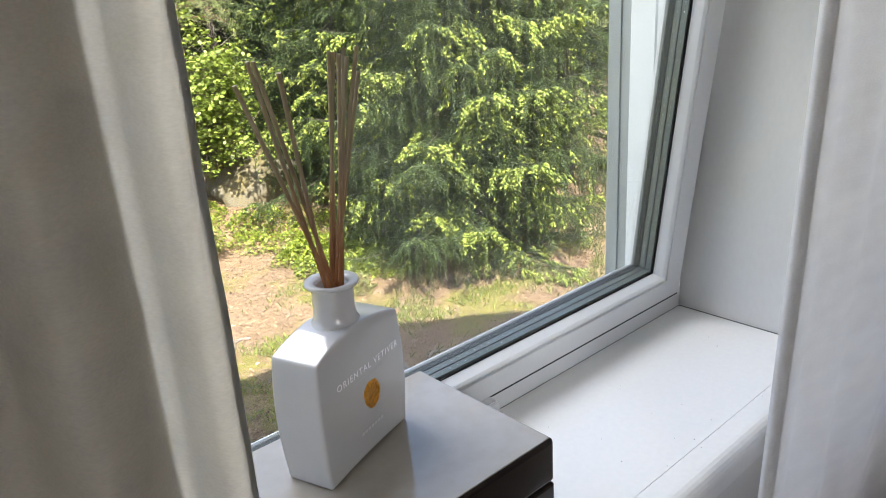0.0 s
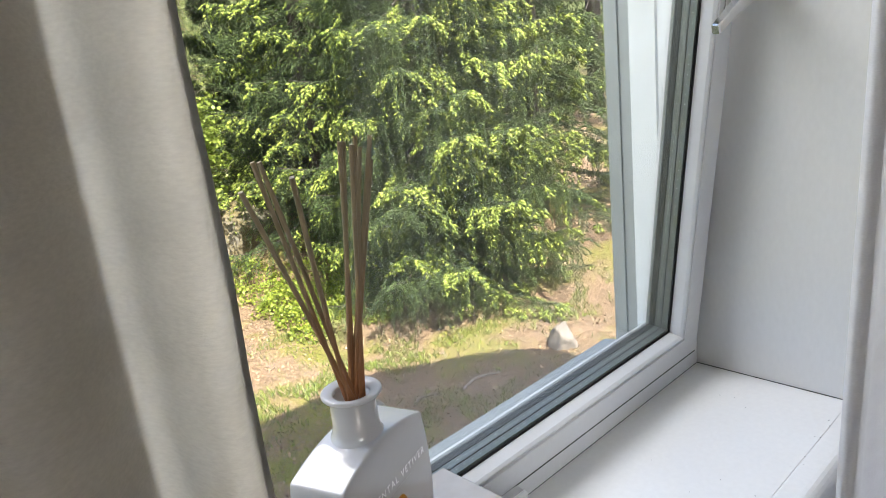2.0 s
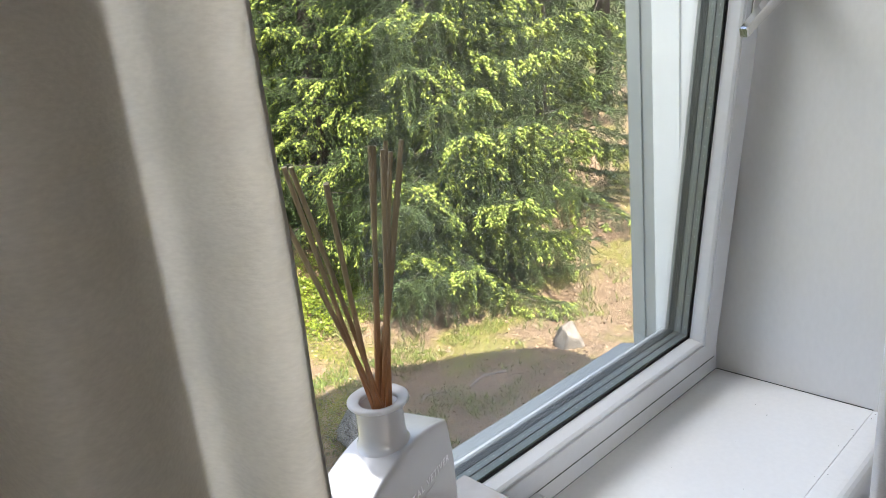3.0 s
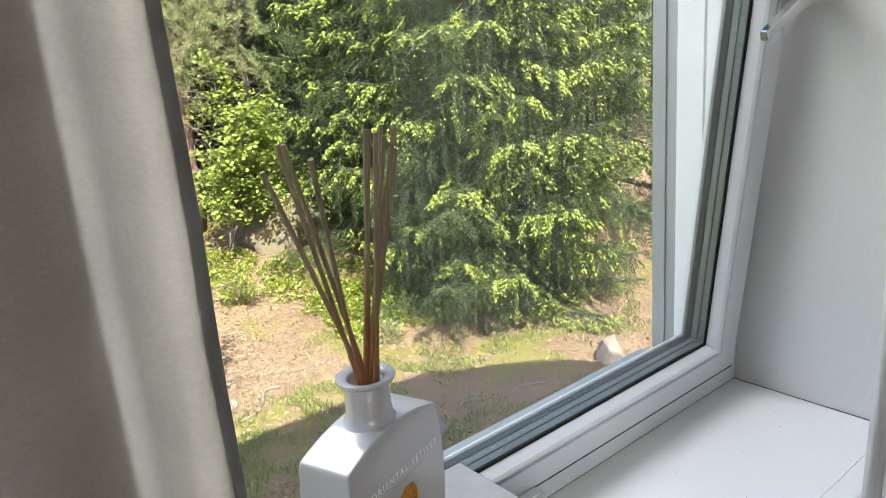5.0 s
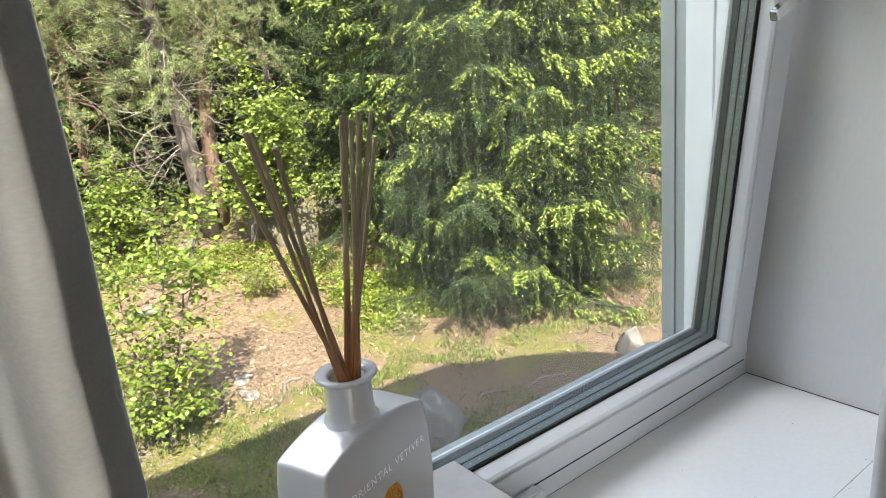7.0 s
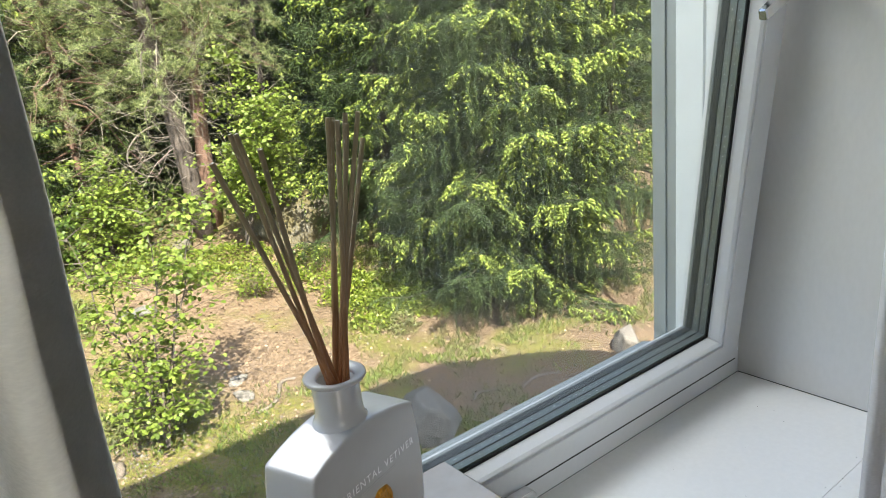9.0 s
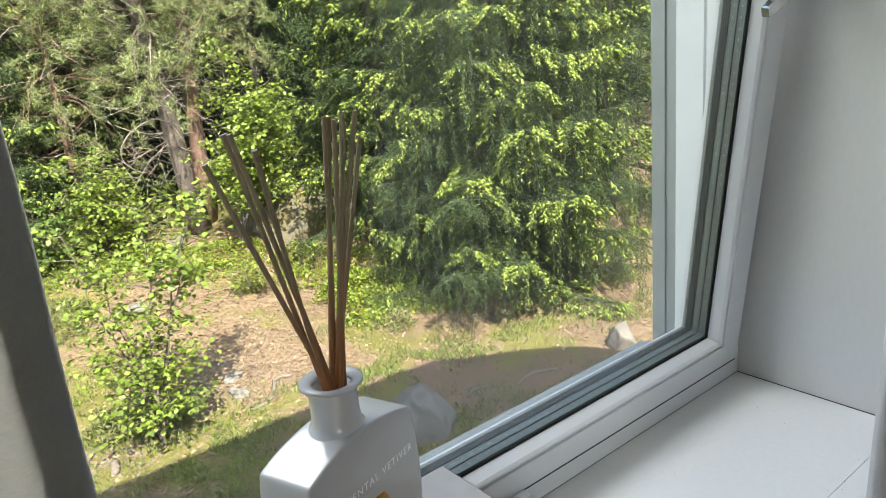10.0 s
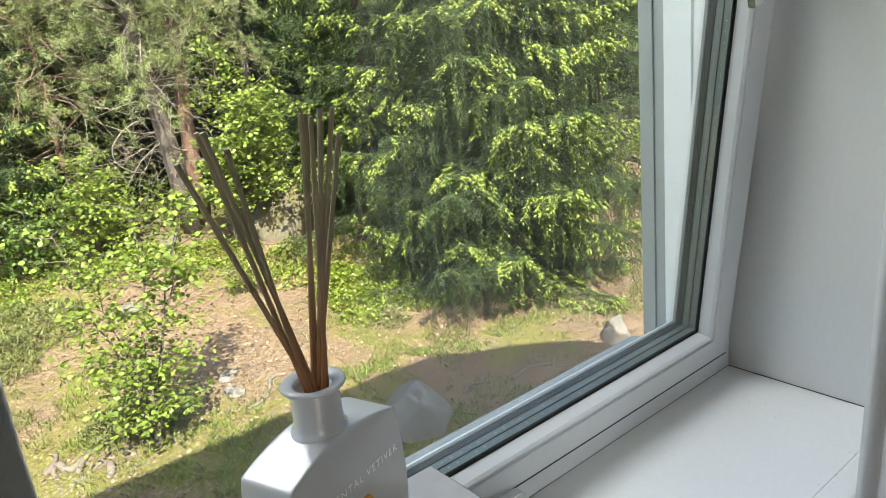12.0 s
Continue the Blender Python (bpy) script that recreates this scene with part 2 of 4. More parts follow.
def ground_material():
    m = bpy.data.materials.new("forest_ground")
    m.use_nodes = True
    n, l = m.node_tree.nodes, m.node_tree.links
    p = n["Principled BSDF"]
    tc = n.new("ShaderNodeTexCoord")

    def tex(scale, detail=6):
        t = n.new("ShaderNodeTexNoise")
        t.inputs["Scale"].default_value, t.inputs["Detail"].default_value = scale, detail
        t.inputs["Roughness"].default_value = 0.65
        l.new(tc.outputs["Object"], t.inputs["Vector"])
        return t.outputs[0]

    def ramp(v, a, b, ca, cb):
        r = n.new("ShaderNodeValToRGB")
        r.color_ramp.elements[0].position, r.color_ramp.elements[1].position = a, b
        r.color_ramp.elements[0].color, r.color_ramp.elements[1].color = (*ca, 1), (*cb, 1)
        l.new(v, r.inputs[0])
        return r.outputs[0]

    def mix(f, a, b):
        x = n.new("ShaderNodeMix")
        x.data_type = "RGBA"
        l.new(f, x.inputs[0])
        l.new(a, x.inputs[6])
        l.new(b, x.inputs[7])
        return x.outputs[2]

    soil = ramp(tex(16, 8), 0.34, 0.66, (0.075, 0.046, 0.027), (0.29, 0.205, 0.125))
    grass = ramp(tex(24, 8), 0.34, 0.66, (0.065, 0.075, 0.015), (0.23, 0.21, 0.045))
    # grass and moss on the open side and along the house's shade, bare trodden litter on the path
    place = n.new("ShaderNodeSeparateXYZ")
    l.new(tc.outputs["Object"], place.inputs[0])
    cover = tex(0.6, 8)
    for axis, a, b, va, vb in ((0, 1.0, 2.4, 0.05, -0.05), (1, 7.7, 8.6, 0.05, 0.0), (1, 5.2, 6.8, -0.04, 0.0)):
        zone, more = n.new("ShaderNodeMapRange"), n.new("ShaderNodeMath")
        for k, v in enumerate((a, b, va, vb)):
            zone.inputs[k + 1].default_value = v
        l.new(place.outputs[axis], zone.inputs[0])
        l.new(zone.outputs[0], more.inputs[0])
        l.new(cover, more.inputs[1])
        cover = more.outputs[0]
    where = ramp(cover, 0.47, 0.57, (0, 0, 0), (1, 1, 1))
    speck = ramp(tex(70, 3), 0.60, 0.66, (0, 0, 0), (1, 1, 1))
    dark = ramp(tex(38, 4), 0.58, 0.66, (0, 0, 0), (1, 1, 1))
    pale = ramp(tex(40), 0.3, 0.7, (0.27, 0.19, 0.11), (0.38, 0.29, 0.19))
    earth = ramp(tex(50), 0.3, 0.7, (0.07, 0.045, 0.025), (0.13, 0.09, 0.05))
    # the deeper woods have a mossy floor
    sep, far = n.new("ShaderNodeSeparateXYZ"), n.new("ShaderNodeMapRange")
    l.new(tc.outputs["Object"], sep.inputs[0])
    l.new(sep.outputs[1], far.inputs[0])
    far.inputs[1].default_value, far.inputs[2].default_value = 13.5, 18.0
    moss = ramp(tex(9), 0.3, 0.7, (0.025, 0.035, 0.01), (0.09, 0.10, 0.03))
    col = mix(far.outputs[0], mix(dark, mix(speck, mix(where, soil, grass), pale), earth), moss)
    l.new(col, p.inputs["Base Color"])
    p.inputs["Roughness"].default_value = 0.9
    p.inputs["Specular IOR Level"].default_value = 0.2
    b = n.new("ShaderNodeBump")
    b.inputs["Strength"].default_value, b.inputs["Distance"].default_value = 0.9, 0.03
    l.new(tex(45), b.inputs["Height"])
    l.new(b.outputs[0], p.inputs["Normal"])
    return m


M_GROUND = ground_material()

# ---- building helpers ----


def finish(name, me, mat, parent=None, label="", smooth=False):
    me.materials.append(mat)
    if smooth:
        me.polygons.foreach_set("use_smooth", [True] * len(me.polygons))
    ob = new(name, me)
    if parent:
        ob.parent = parent
    if label:
        tagged(ob, label=label)
    return ob


def part(name, bm, mat, parent=None, label="", smooth=False):
    """Links a bmesh as one mesh object."""
    bmesh.ops.recalc_face_normals(bm, faces=bm.faces)
    me = bpy.data.meshes.new(name)
    bm.to_mesh(me)
    bm.free()
    return finish(name, me, mat, parent, label, smooth)


def mesh_part(name, verts, faces, mat, parent=None, label="", smooth=False):
    me = bpy.data.meshes.new(name)
    me.from_pydata([tuple(v) for v in verts], [], faces)
    me.update()
    return finish(name, me, mat, parent, label, smooth)


def thing(name, label, category, place=None, group="", kind=""):
    e = new(name)
    e.empty_display_size = 0.05
    if place is not None:
        e.matrix_world = place
    return tagged(e, label, category, group, kind)


def box(x0, x1, y0, y1, z0, z1, bevel=0.0, segments=2, bm=None):
    bm = bm or bmesh.new()
    made = bmesh.ops.create_cube(bm, size=1.0, matrix=Matrix.LocRotScale(((x0 + x1) / 2, (y0 + y1) / 2, (z0 + z1) / 2), None, (x1 - x0, y1 - y0, z1 - z0)))
    if bevel:
        edges = {e for v in made["verts"] for e in v.link_edges}
        bmesh.ops.bevel(bm, geom=list(edges), offset=bevel, segments=segments, profile=0.5, affect="EDGES")
    return bm


def lathe(profile, steps=48, bm=None):
    """Turns (radius, height) round z."""
    bm = bm or bmesh.new()
    rings = []
    for r, z in profile:
        rings.append([bm.verts.new((r * math.cos(2 * math.pi * i / steps), r * math.sin(2 * math.pi * i / steps), z)) for i in range(steps)])
    for a, b in zip(rings, rings[1:]):
        for i in range(steps):
            j = (i + 1) % steps
            bm.faces.new((a[i], a[j], b[j], b[i]))
    return bm


def tube(points, radii, sides=7, bm=None, cap=True):
    """A round bar through points with a radius at each."""
    bm = bm or bmesh.new()
    pts = [Vector(p) for p in points]
    rings = []
    up = Vector((0.31, 0.17, 0.93))
    for i, p in enumerate(pts):
        d = (pts[min(i + 1, len(pts) - 1)] - pts[max(i - 1, 0)]).normalized()
        a = d.cross(up if abs(d.dot(up)) < 0.95 else Vector((1, 0, 0))).normalized()
        b = d.cross(a)
        rings.append([bm.verts.new(p + (a * math.cos(2 * math.pi * k / sides) + b * math.sin(2 * math.pi * k / sides)) * radii[i]) for k in range(sides)])
    for r0, r1 in zip(rings, rings[1:]):
        for k in range(sides):
            bm.faces.new((r0[k], r0[(k + 1) % sides], r1[(k + 1) % sides], r1[k]))
    if cap:
        bm.faces.new(rings[0])
        bm.faces.new(rings[-1])
    return bm


def ring_frame(profile, x0, x1, z0, z1, foot=0.0):
    """A mitred rectangular frame: profile points (inward distance, y), closed, round the rectangle; foot: how far the lower rail is cut short."""
    bm = bmesh.new()
    loops = []
    for u, y in profile:
        loops.append([bm.verts.new(c) for c in ((x0 + u, y, z0 + max(u, foot)), (x1 - u, y, z0 + max(u, foot)), (x1 - u, y, z1 - u), (x0 + u, y, z1 - u))])
    n = len(loops)
    for i in range(n):
        a, b = loops[i], loops[(i + 1) % n]
        for k in range(4):
            bm.faces.new((a[k], a[(k + 1) % 4], b[(k + 1) % 4], b[k]))
    return bm


def scatter(name, tv, tf, mats, mat, parent=None, label=""):
    """Lays many small copies of one template (vertices, triangles or quads) into one mesh."""
    tv = np.asarray(tv, dtype=np.float64)
    mats = np.asarray(mats)
    n, k = len(mats), len(tv)
    co = np.einsum("nij,kj->nki", mats[:, :3, :3], tv) + mats[:, None, :3, 3]
    side = len(tf[0])
    idx = (np.asarray(tf).reshape(1, -1) + (np.arange(n) * k)[:, None]).reshape(-1)
    me = bpy.data.meshes.new(name)
    me.vertices.add(n * k)
    me.vertices.foreach_set("co", co.reshape(-1))
    polys = n * len(tf)
    me.loops.add(len(idx))
    me.loops.foreach_set("vertex_index", idx.astype(np.int32))
    me.polygons.add(polys)
    me.polygons.foreach_set("loop_start", (np.arange(polys) * side).astype(np.int32))
    me.update(calc_edges=True)
    return finish(name, me, mat, parent, label)


def frames_along(pos, axis, size, rng, roll=None):
    """Matrices that put a template's x along axis, at pos, scaled by size."""
    pos, axis = np.asarray(pos, float), np.asarray(axis, float)
    axis = axis / np.maximum(np.linalg.norm(axis, axis=1, keepdims=True), 1e-9)
    ref = rng.normal(size=axis.shape)
    if roll is not None:
        ref = ref * roll + np.array([0, 0, 1.0])
    b = np.cross(ref, axis)
    b /= np.maximum(np.linalg.norm(b, axis=1, keepdims=True), 1e-9)
    c = np.cross(axis, b)
    size = np.asarray(size, float)
    if size.ndim == 1:
        size = np.stack([size] * 3, 1)
    m = np.zeros((len(pos), 4, 4))
    m[:, :3, 0], m[:, :3, 1], m[:, :3, 2] = axis * size[:, :1], b * size[:, 1:2], c * size[:, 2:3]
    m[:, :3, 3] = pos
    m[:, 3, 3] = 1
    return m


# ---- the house: wall with the window opening, room round the camera ----
X0, X1, ZT = -1.25, 0.0, 1.30      # window opening
YR, YO = -0.236, 0.135             # room face and outer face of the wall
room = dict(x0=-3.2, x1=1.6, y0=-3.6, z0=-0.88, z1=1.62)


def structure(name, bm, mat, label, category):
    return tagged(part(name, bm, mat), label, category, kind="structure")


structure("wall_right", box(X1, room["x1"], YR, YO, -4.6, 4.3), M_REVEAL, "white painted wall and smooth window reveal", "wall")
structure("wall_left", box(room["x0"] - 3, X0, YR, YO, -4.6, 4.3), M_REVEAL, "white painted wall beside the window", "wall")
structure("wall_below", box(X0, X1, YR, YO, -4.6, -0.036), M_WALL, "white painted wall below the window sill", "wall")
structure("wall_above", box(X0, X1, YR, YO, ZT, 4.3), M_WALL, "white painted wall above the window", "wall")
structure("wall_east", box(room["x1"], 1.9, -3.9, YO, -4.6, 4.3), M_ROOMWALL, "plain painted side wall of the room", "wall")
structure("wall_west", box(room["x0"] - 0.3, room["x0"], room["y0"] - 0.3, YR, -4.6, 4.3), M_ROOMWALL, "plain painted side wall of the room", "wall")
# unseen back wall; its opening is added to let the fill light in
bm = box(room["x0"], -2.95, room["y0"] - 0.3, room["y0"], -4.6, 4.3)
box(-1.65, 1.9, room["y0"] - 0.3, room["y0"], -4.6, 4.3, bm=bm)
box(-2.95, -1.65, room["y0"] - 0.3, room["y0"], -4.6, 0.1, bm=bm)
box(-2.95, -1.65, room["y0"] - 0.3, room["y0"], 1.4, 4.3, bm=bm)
structure("wall_back", bm, M_ROOMWALL, "plain painted back wall with an added opening for fill light", "wall")
structure("floor", box(room["x0"], room["x1"], room["y0"], YR, room["z0"] - 0.1, room["z0"]), M_FLOOR, "brown wooden floor of the room", "floor")
structure("ceiling", box(room["x0"], room["x1"], room["y0"], YR, room["z1"], room["z1"] + 0.15), M_WALL, "white painted ceiling", "ceiling")
bm = bmesh.new()
outline = [(-6.5, -4.6), (3.7, -4.6), (3.86, -0.95), (3.19, -0.13), (1.86, 0.69), (-6.5, 1.15)]
low, high = [bm.verts.new((x, y, 4.3)) for x, y in outline], [bm.verts.new((x, y, 4.45)) for x, y in outline]
bm.faces.new(low)
bm.faces.new(high)
for i in range(6):
    bm.faces.new((low[i], low[(i + 1) % 6], high[(i + 1) % 6], high[i]))
structure("roof", bm, M_DARK, "dark overhanging roof of the house", "roof")

# window sill with a rolled front edge
sill_prof = [(0.004, -0.034), (0.004, 0.0), (-0.214, 0.0), (-0.2145, -0.0006), (-0.2165, -0.0006), (-0.217, 0.0)]
for a in range(0, 91, 15):
    sill_prof.append((-0.236 - 0.016 * math.sin(radians(a)), -0.016 + 0.016 * math.cos(radians(a))))
sill_prof += [(-0.252, -0.036), (-0.250, -0.038), (-0.237, -0.038), (-0.2365, -0.034)]
bm = bmesh.new()
ends = [[bm.verts.new((x, y, z)) for y, z in sill_prof] for x in (X0 + 0.001, X1 - 0.001)]
for i in range(len(sill_prof)):
    j = (i + 1) % len(sill_prof)
    bm.faces.new((ends[0][i], ends[0][j], ends[1][j], ends[1][i]))
bm.faces.new(ends[0])
bm.faces.new(ends[1])
structure("window_sill", bm, M_SILL, "white laminate window sill with a rolled front edge", "window sill")

# dark hairline joint between the sill and the reveal, chips and crumbs on the sill
structure("sealant", box(-0.0011, 0.001, -0.214, -0.001, -0.001, 0.0008), M_DARKSEAL, "thin dark joint line between sill and reveal", "joint")

rng = np.random.default_rng(5)
n = 34
P = np.stack([rng.uniform(-0.52, -0.01, n), np.where(rng.uniform(0, 1, n) < 0.45, rng.normal(-0.212, 0.006, n), rng.uniform(-0.21, -0.01, n)), np.full(n, 0.0004)], 1)
m = np.zeros((n, 4, 4))
size = rng.uniform(0.0004, 0.0011, n)
for k in range(3):
    m[:, k, k] = size * (1 if k < 2 else 0.4)
m[:, :3, 3] = P
m[:, 3, 3] = 1
CRUMB = [(1, 0, 0), (0.3, 0.8, 0), (-0.9, 0.3, 0), (-0.4, -0.7, 0), (0.1, 0.1, 1)]
tagged(scatter("crumbs", CRUMB, [(0, 1, 4), (1, 2, 4), (2, 3, 4), (3, 0, 4)], m, M_DARKSEAL), "tiny dark crumbs and chips on the white sill", "dirt", kind="stuff")

# ---- window ----
window = thing("window_1", "white plastic tilt window, tilted open into the room", "window", kind="structure")
fixed = part("outer_frame", ring_frame([(-0.02, 0.0), (0.0180, 0.0), (0.0195, 0.0015), (0.0195, 0.020), (0.028, 0.022), (0.028, 0.040), (0.031, 0.042), (0.031, 0.082), (-0.02, 0.082)], X0, X1, 0.0, ZT), M_PVC_OUT, window)
part("flashing", box(-0.010, 0.0, 0.0822, 0.134, 0.0, ZT, 0.0012), M_PLATE, window, "grey painted metal side flashing")
part("flashing", box(-0.013, -0.0101, 0.112, 0.1341, 0.0, ZT, 0.001), M_PLATE, window, "grey painted metal side flashing")
bm = bmesh.new()
vs = [bm.verts.new(c) for c in ((X0, 0.0825, 0.018), (X1, 0.0825, 0.018), (X1, 0.165, 0.0), (X0, 0.165, 0.0), (X0, 0.165, -0.02), (X1, 0.165, -0.02), (X1, 0.0825, -0.02), (X0, 0.0825, -0.02))]
for f in ((0, 1, 2, 3), (3, 2, 5, 4), (4, 5, 6, 7), (7, 6, 1, 0), (0, 3, 4, 7), (1, 6, 5, 2)):
    bm.faces.new([vs[i] for i in f])
part("outer_sill", bm, M_PLATE, window, "grey painted metal drip sill")

# the sash turns about its lower edge and leans into the room
TILT = 6.3
SW0, SW1, SH = X0 + 0.013, X1 - 0.0135, ZT - 0.035
hinge = pose(0, 0.0095, 0.0200, TILT, 0, 0)
sash = part("sash", ring_frame([(0.0, -0.0115), (0.0008, -0.0135), (0.0025, -0.0145), (0.0408, -0.0145), (0.0420, -0.0138), (0.0428, -0.0106), (0.0440, -0.0104), (0.0450, -0.0132), (0.0463, -0.0145), (0.0480, -0.0138), (0.0502, -0.0105), (0.0528, -0.0005), (0.0535, 0.0034), (0.0535, 0.0060), (0.050, 0.006),
                                (0.050, 0.0358), (0.0535, 0.0358), (0.0535, 0.0480), (0.046, 0.0520), (0.022, 0.0520), (0.022, 0.012), (0.0, 0.012)], SW0, SW1, 0, SH, foot=0.012), M_PVC, window)
sash.matrix_local = hinge
part("gasket", ring_frame([(0.0536, 0.0036), (0.0550, 0.0040), (0.0553, 0.0058), (0.0536, 0.0059)], SW0, SW1, 0, SH), M_GASKET_SHADE, sash, "black rubber glazing gasket")
for y in (0.006, 0.0165, 0.027):
    part("pane", box(SW0 + 0.0502, SW1 - 0.0502, y, y + 0.004, 0.0502, SH - 0.0502), M_GLASS, sash, "clear glass pane with faint dust")
for y in (0.0062, 0.0168):
    part("spacer", ring_frame([(0.0503, y), (0.0585, y), (0.0585, y + 0.0092), (0.0503, y + 0.0092)], SW0, SW1, 0, SH), M_SPACER, sash, "perforated aluminium spacer bar")
    part("edge_seal", ring_frame([(0.0503, y + 0.0093), (0.0592, y + 0.0093), (0.0592, y + 0.0104), (0.0503, y + 0.0104)], SW0, SW1, 0, SH), M_DARKSEAL, sash, "dark edge seal of the glass")
part("outer_gasket", ring_frame([(0.0503, 0.0274), (0.0588, 0.0274), (0.0588, 0.0352), (0.0503, 0.0352)], SW0, SW1, 0, SH), M_DARKSEAL, sash, "dark outer glazing gasket")
part("outer_lip", ring_frame([(0.0503, 0.0354), (0.0588, 0.0354), (0.0592, 0.0362), (0.0584, 0.0405), (0.0540, 0.0410), (0.0540, 0.0357)], SW0, SW1, 0, SH), M_LIP, sash, "grey outer lip of the sash")
# punched dots along the spacer bars
dot = [(0.0007 * math.cos(a), 0.0007 * math.sin(a), 0) for a in [2 * math.pi * i / 6 for i in range(6)]]
mats = []
for y in (0.0062, 0.0168):
    for s in (0.0046,):
        for i in range(int((SW1 - SW0 - 0.14) / 0.0125)):
            mats.append(Matrix.Translation((SW0 + 0.07 + i * 0.0125, y + s, 0.05875)))
        for i in range(int((SH - 0.14) / 0.0125)):
            mats.append(Matrix.Translation((SW1 - 0.05875, y + s, 0.07 + i * 0.0125)) @ Matrix.Rotation(radians(-90), 4, "Y"))
dots = scatter("spacer_dots", dot, [(0, 1, 2, 3, 4, 5)], [np.array(m) for m in mats], M_DOT, sash)
tagged(dots, kind="stuff")
part("sill_joint", box(X0, X1, -0.0006, 0.0, 0.0, 0.0005), M_SPACER, window, "thin dark joint line")
part("lower_rail", box(X0 + 0.0005, X1 - 0.0005, -0.0008, 0.0115, 0.0008, 0.0335, 0.0012), M_PVC, window, "white lower rail of the fixed frame")
# black strip drawn in place of the shade under the sash's overhang
part("shadow_gap", box(X0 + 0.014, X1 - 0.014, -0.0040, -0.0009, 0.0258, 0.0288, 0.0004), M_GASKET_SHADE, window, "dark strip for the shadow line below the sash")
# hinge cover at the foot of the sash
cover = part("hinge_cover", box(-0.56, -0.432, -0.032, -0.0146, -0.012, 0.012, 0.006, 3), M_PVC, sash, "white cap with a chrome edge")
part("chrome_edge", box(-0.56, -0.438, -0.0275, -0.016, 0.0112, 0.0140, 0.001), M_CHROME, sash, "thin chrome edge")
# handle on the stile
bm = bmesh.new()
lever = [(0.012, 0.0105, 0.0085), (0.0, 0.0118, 0.0096), (-0.028, 0.0088, 0.0072), (-0.070, 0.0070, 0.0058), (-0.1035, 0.0064, 0.0052), (-0.106, 0.0052, 0.0042)]
rings = []
for x, hz, hy in lever:
    rings.append([bm.verts.new((x, hy * b, hz * a)) for a, b in ((1, 0.7), (0.75, 1), (-0.75, 1), (-1, 0.7), (-1, -0.7), (-0.75, -1), (0.75, -1), (1, -0.7))])
for a, b in zip(rings, rings[1:]):
    for k in range(8):
        bm.faces.new((a[k], a[(k + 1) % 8], b[(k + 1) % 8], b[k]))
bm.faces.new(rings[0])
bm.faces.new(rings[-1])
bm.transform(pose(-0.033, -0.0465, 0.5265, 0, -26, 0))
handle = part("handle", bm, M_CHROME, sash, "chrome window handle")
bm = lathe([(0.0, -0.0), (0.0105, 0.0), (0.0105, 0.030), (0.0, 0.030)], 24)
bm.transform(pose(-0.033, -0.0145, 0.5265, 90, 0, 0))
part("handle_neck", bm, M_CHROME, sash, "chrome window handle")
part("handle_plate", box(-0.048, -0.018, -0.019, -0.0146, 0.4915, 0.5615, 0.002), M_CHROME, sash, "chrome window handle")

# ---- low cabinet on the sill, with the diffuser ----
BT = 0.1085
cabinet = thing("cabinet", "dark brown lacquered box with glossy beige top on the sill", "box", pose(-0.80, -0.09, 0.0))
bx0, bx1, by0, by1 = -0.32, 0.264, -0.101, 0.088
part("body", box(bx0, bx1, by0, by1, 0.0, 0.060, 0.003), M_DARK, cabinet)
part("drawer", box(bx0, bx1, by0, by1, 0.0615, BT - 0.0006, 0.0045, 3), M_DARK, cabinet)
part("top_panel", box(bx0 + 0.0032, bx1 - 0.0032, by0 + 0.0032, by1 - 0.0032, BT - 0.006, BT, 0.0008, 2), M_TOP, cabinet, "glossy beige lacquered top")

# bottle: flat, barrel-sided body with an arched top, round neck and a wide lip
bottle = thing("reed_diffuser", "white glazed reed diffuser bottle with a gold seal and wooden sticks", "reed diffuser", pose(-0.673, -0.0665, BT, 0, 0, 20))


def rounded_rect(r, steps):
    """Unit rectangle outline with small round corners: (side to side, front to back), each -1 to 1; r is a corner's share of each half side."""
    out = []
    for cx, cy, a0 in ((1, 1, 0), (-1, 1, 90), (-1, -1, 180), (1, -1, 270)):
        for k in range(6):
            a = radians(a0 + 90 * k / 5)
            out.append((cx * (1 - r[0]) + r[0] * math.cos(a), cy * (1 - r[1]) + r[1] * math.sin(a)))
        nx, ny = {0: (-1, 1), 90: (-1, -1), 180: (1, -1), 270: (1, 1)}[a0]
        p, q = out[-1], (nx * (1 - r[0]) + r[0] * math.cos(radians(a0 + 90)), ny * (1 - r[1]) + r[1] * math.sin(radians(a0 + 90)))
        for k in range(1, steps):
            out.append((p[0] + (q[0] - p[0]) * k / steps, p[1] + (q[1] - p[1]) * k / steps))
    return out


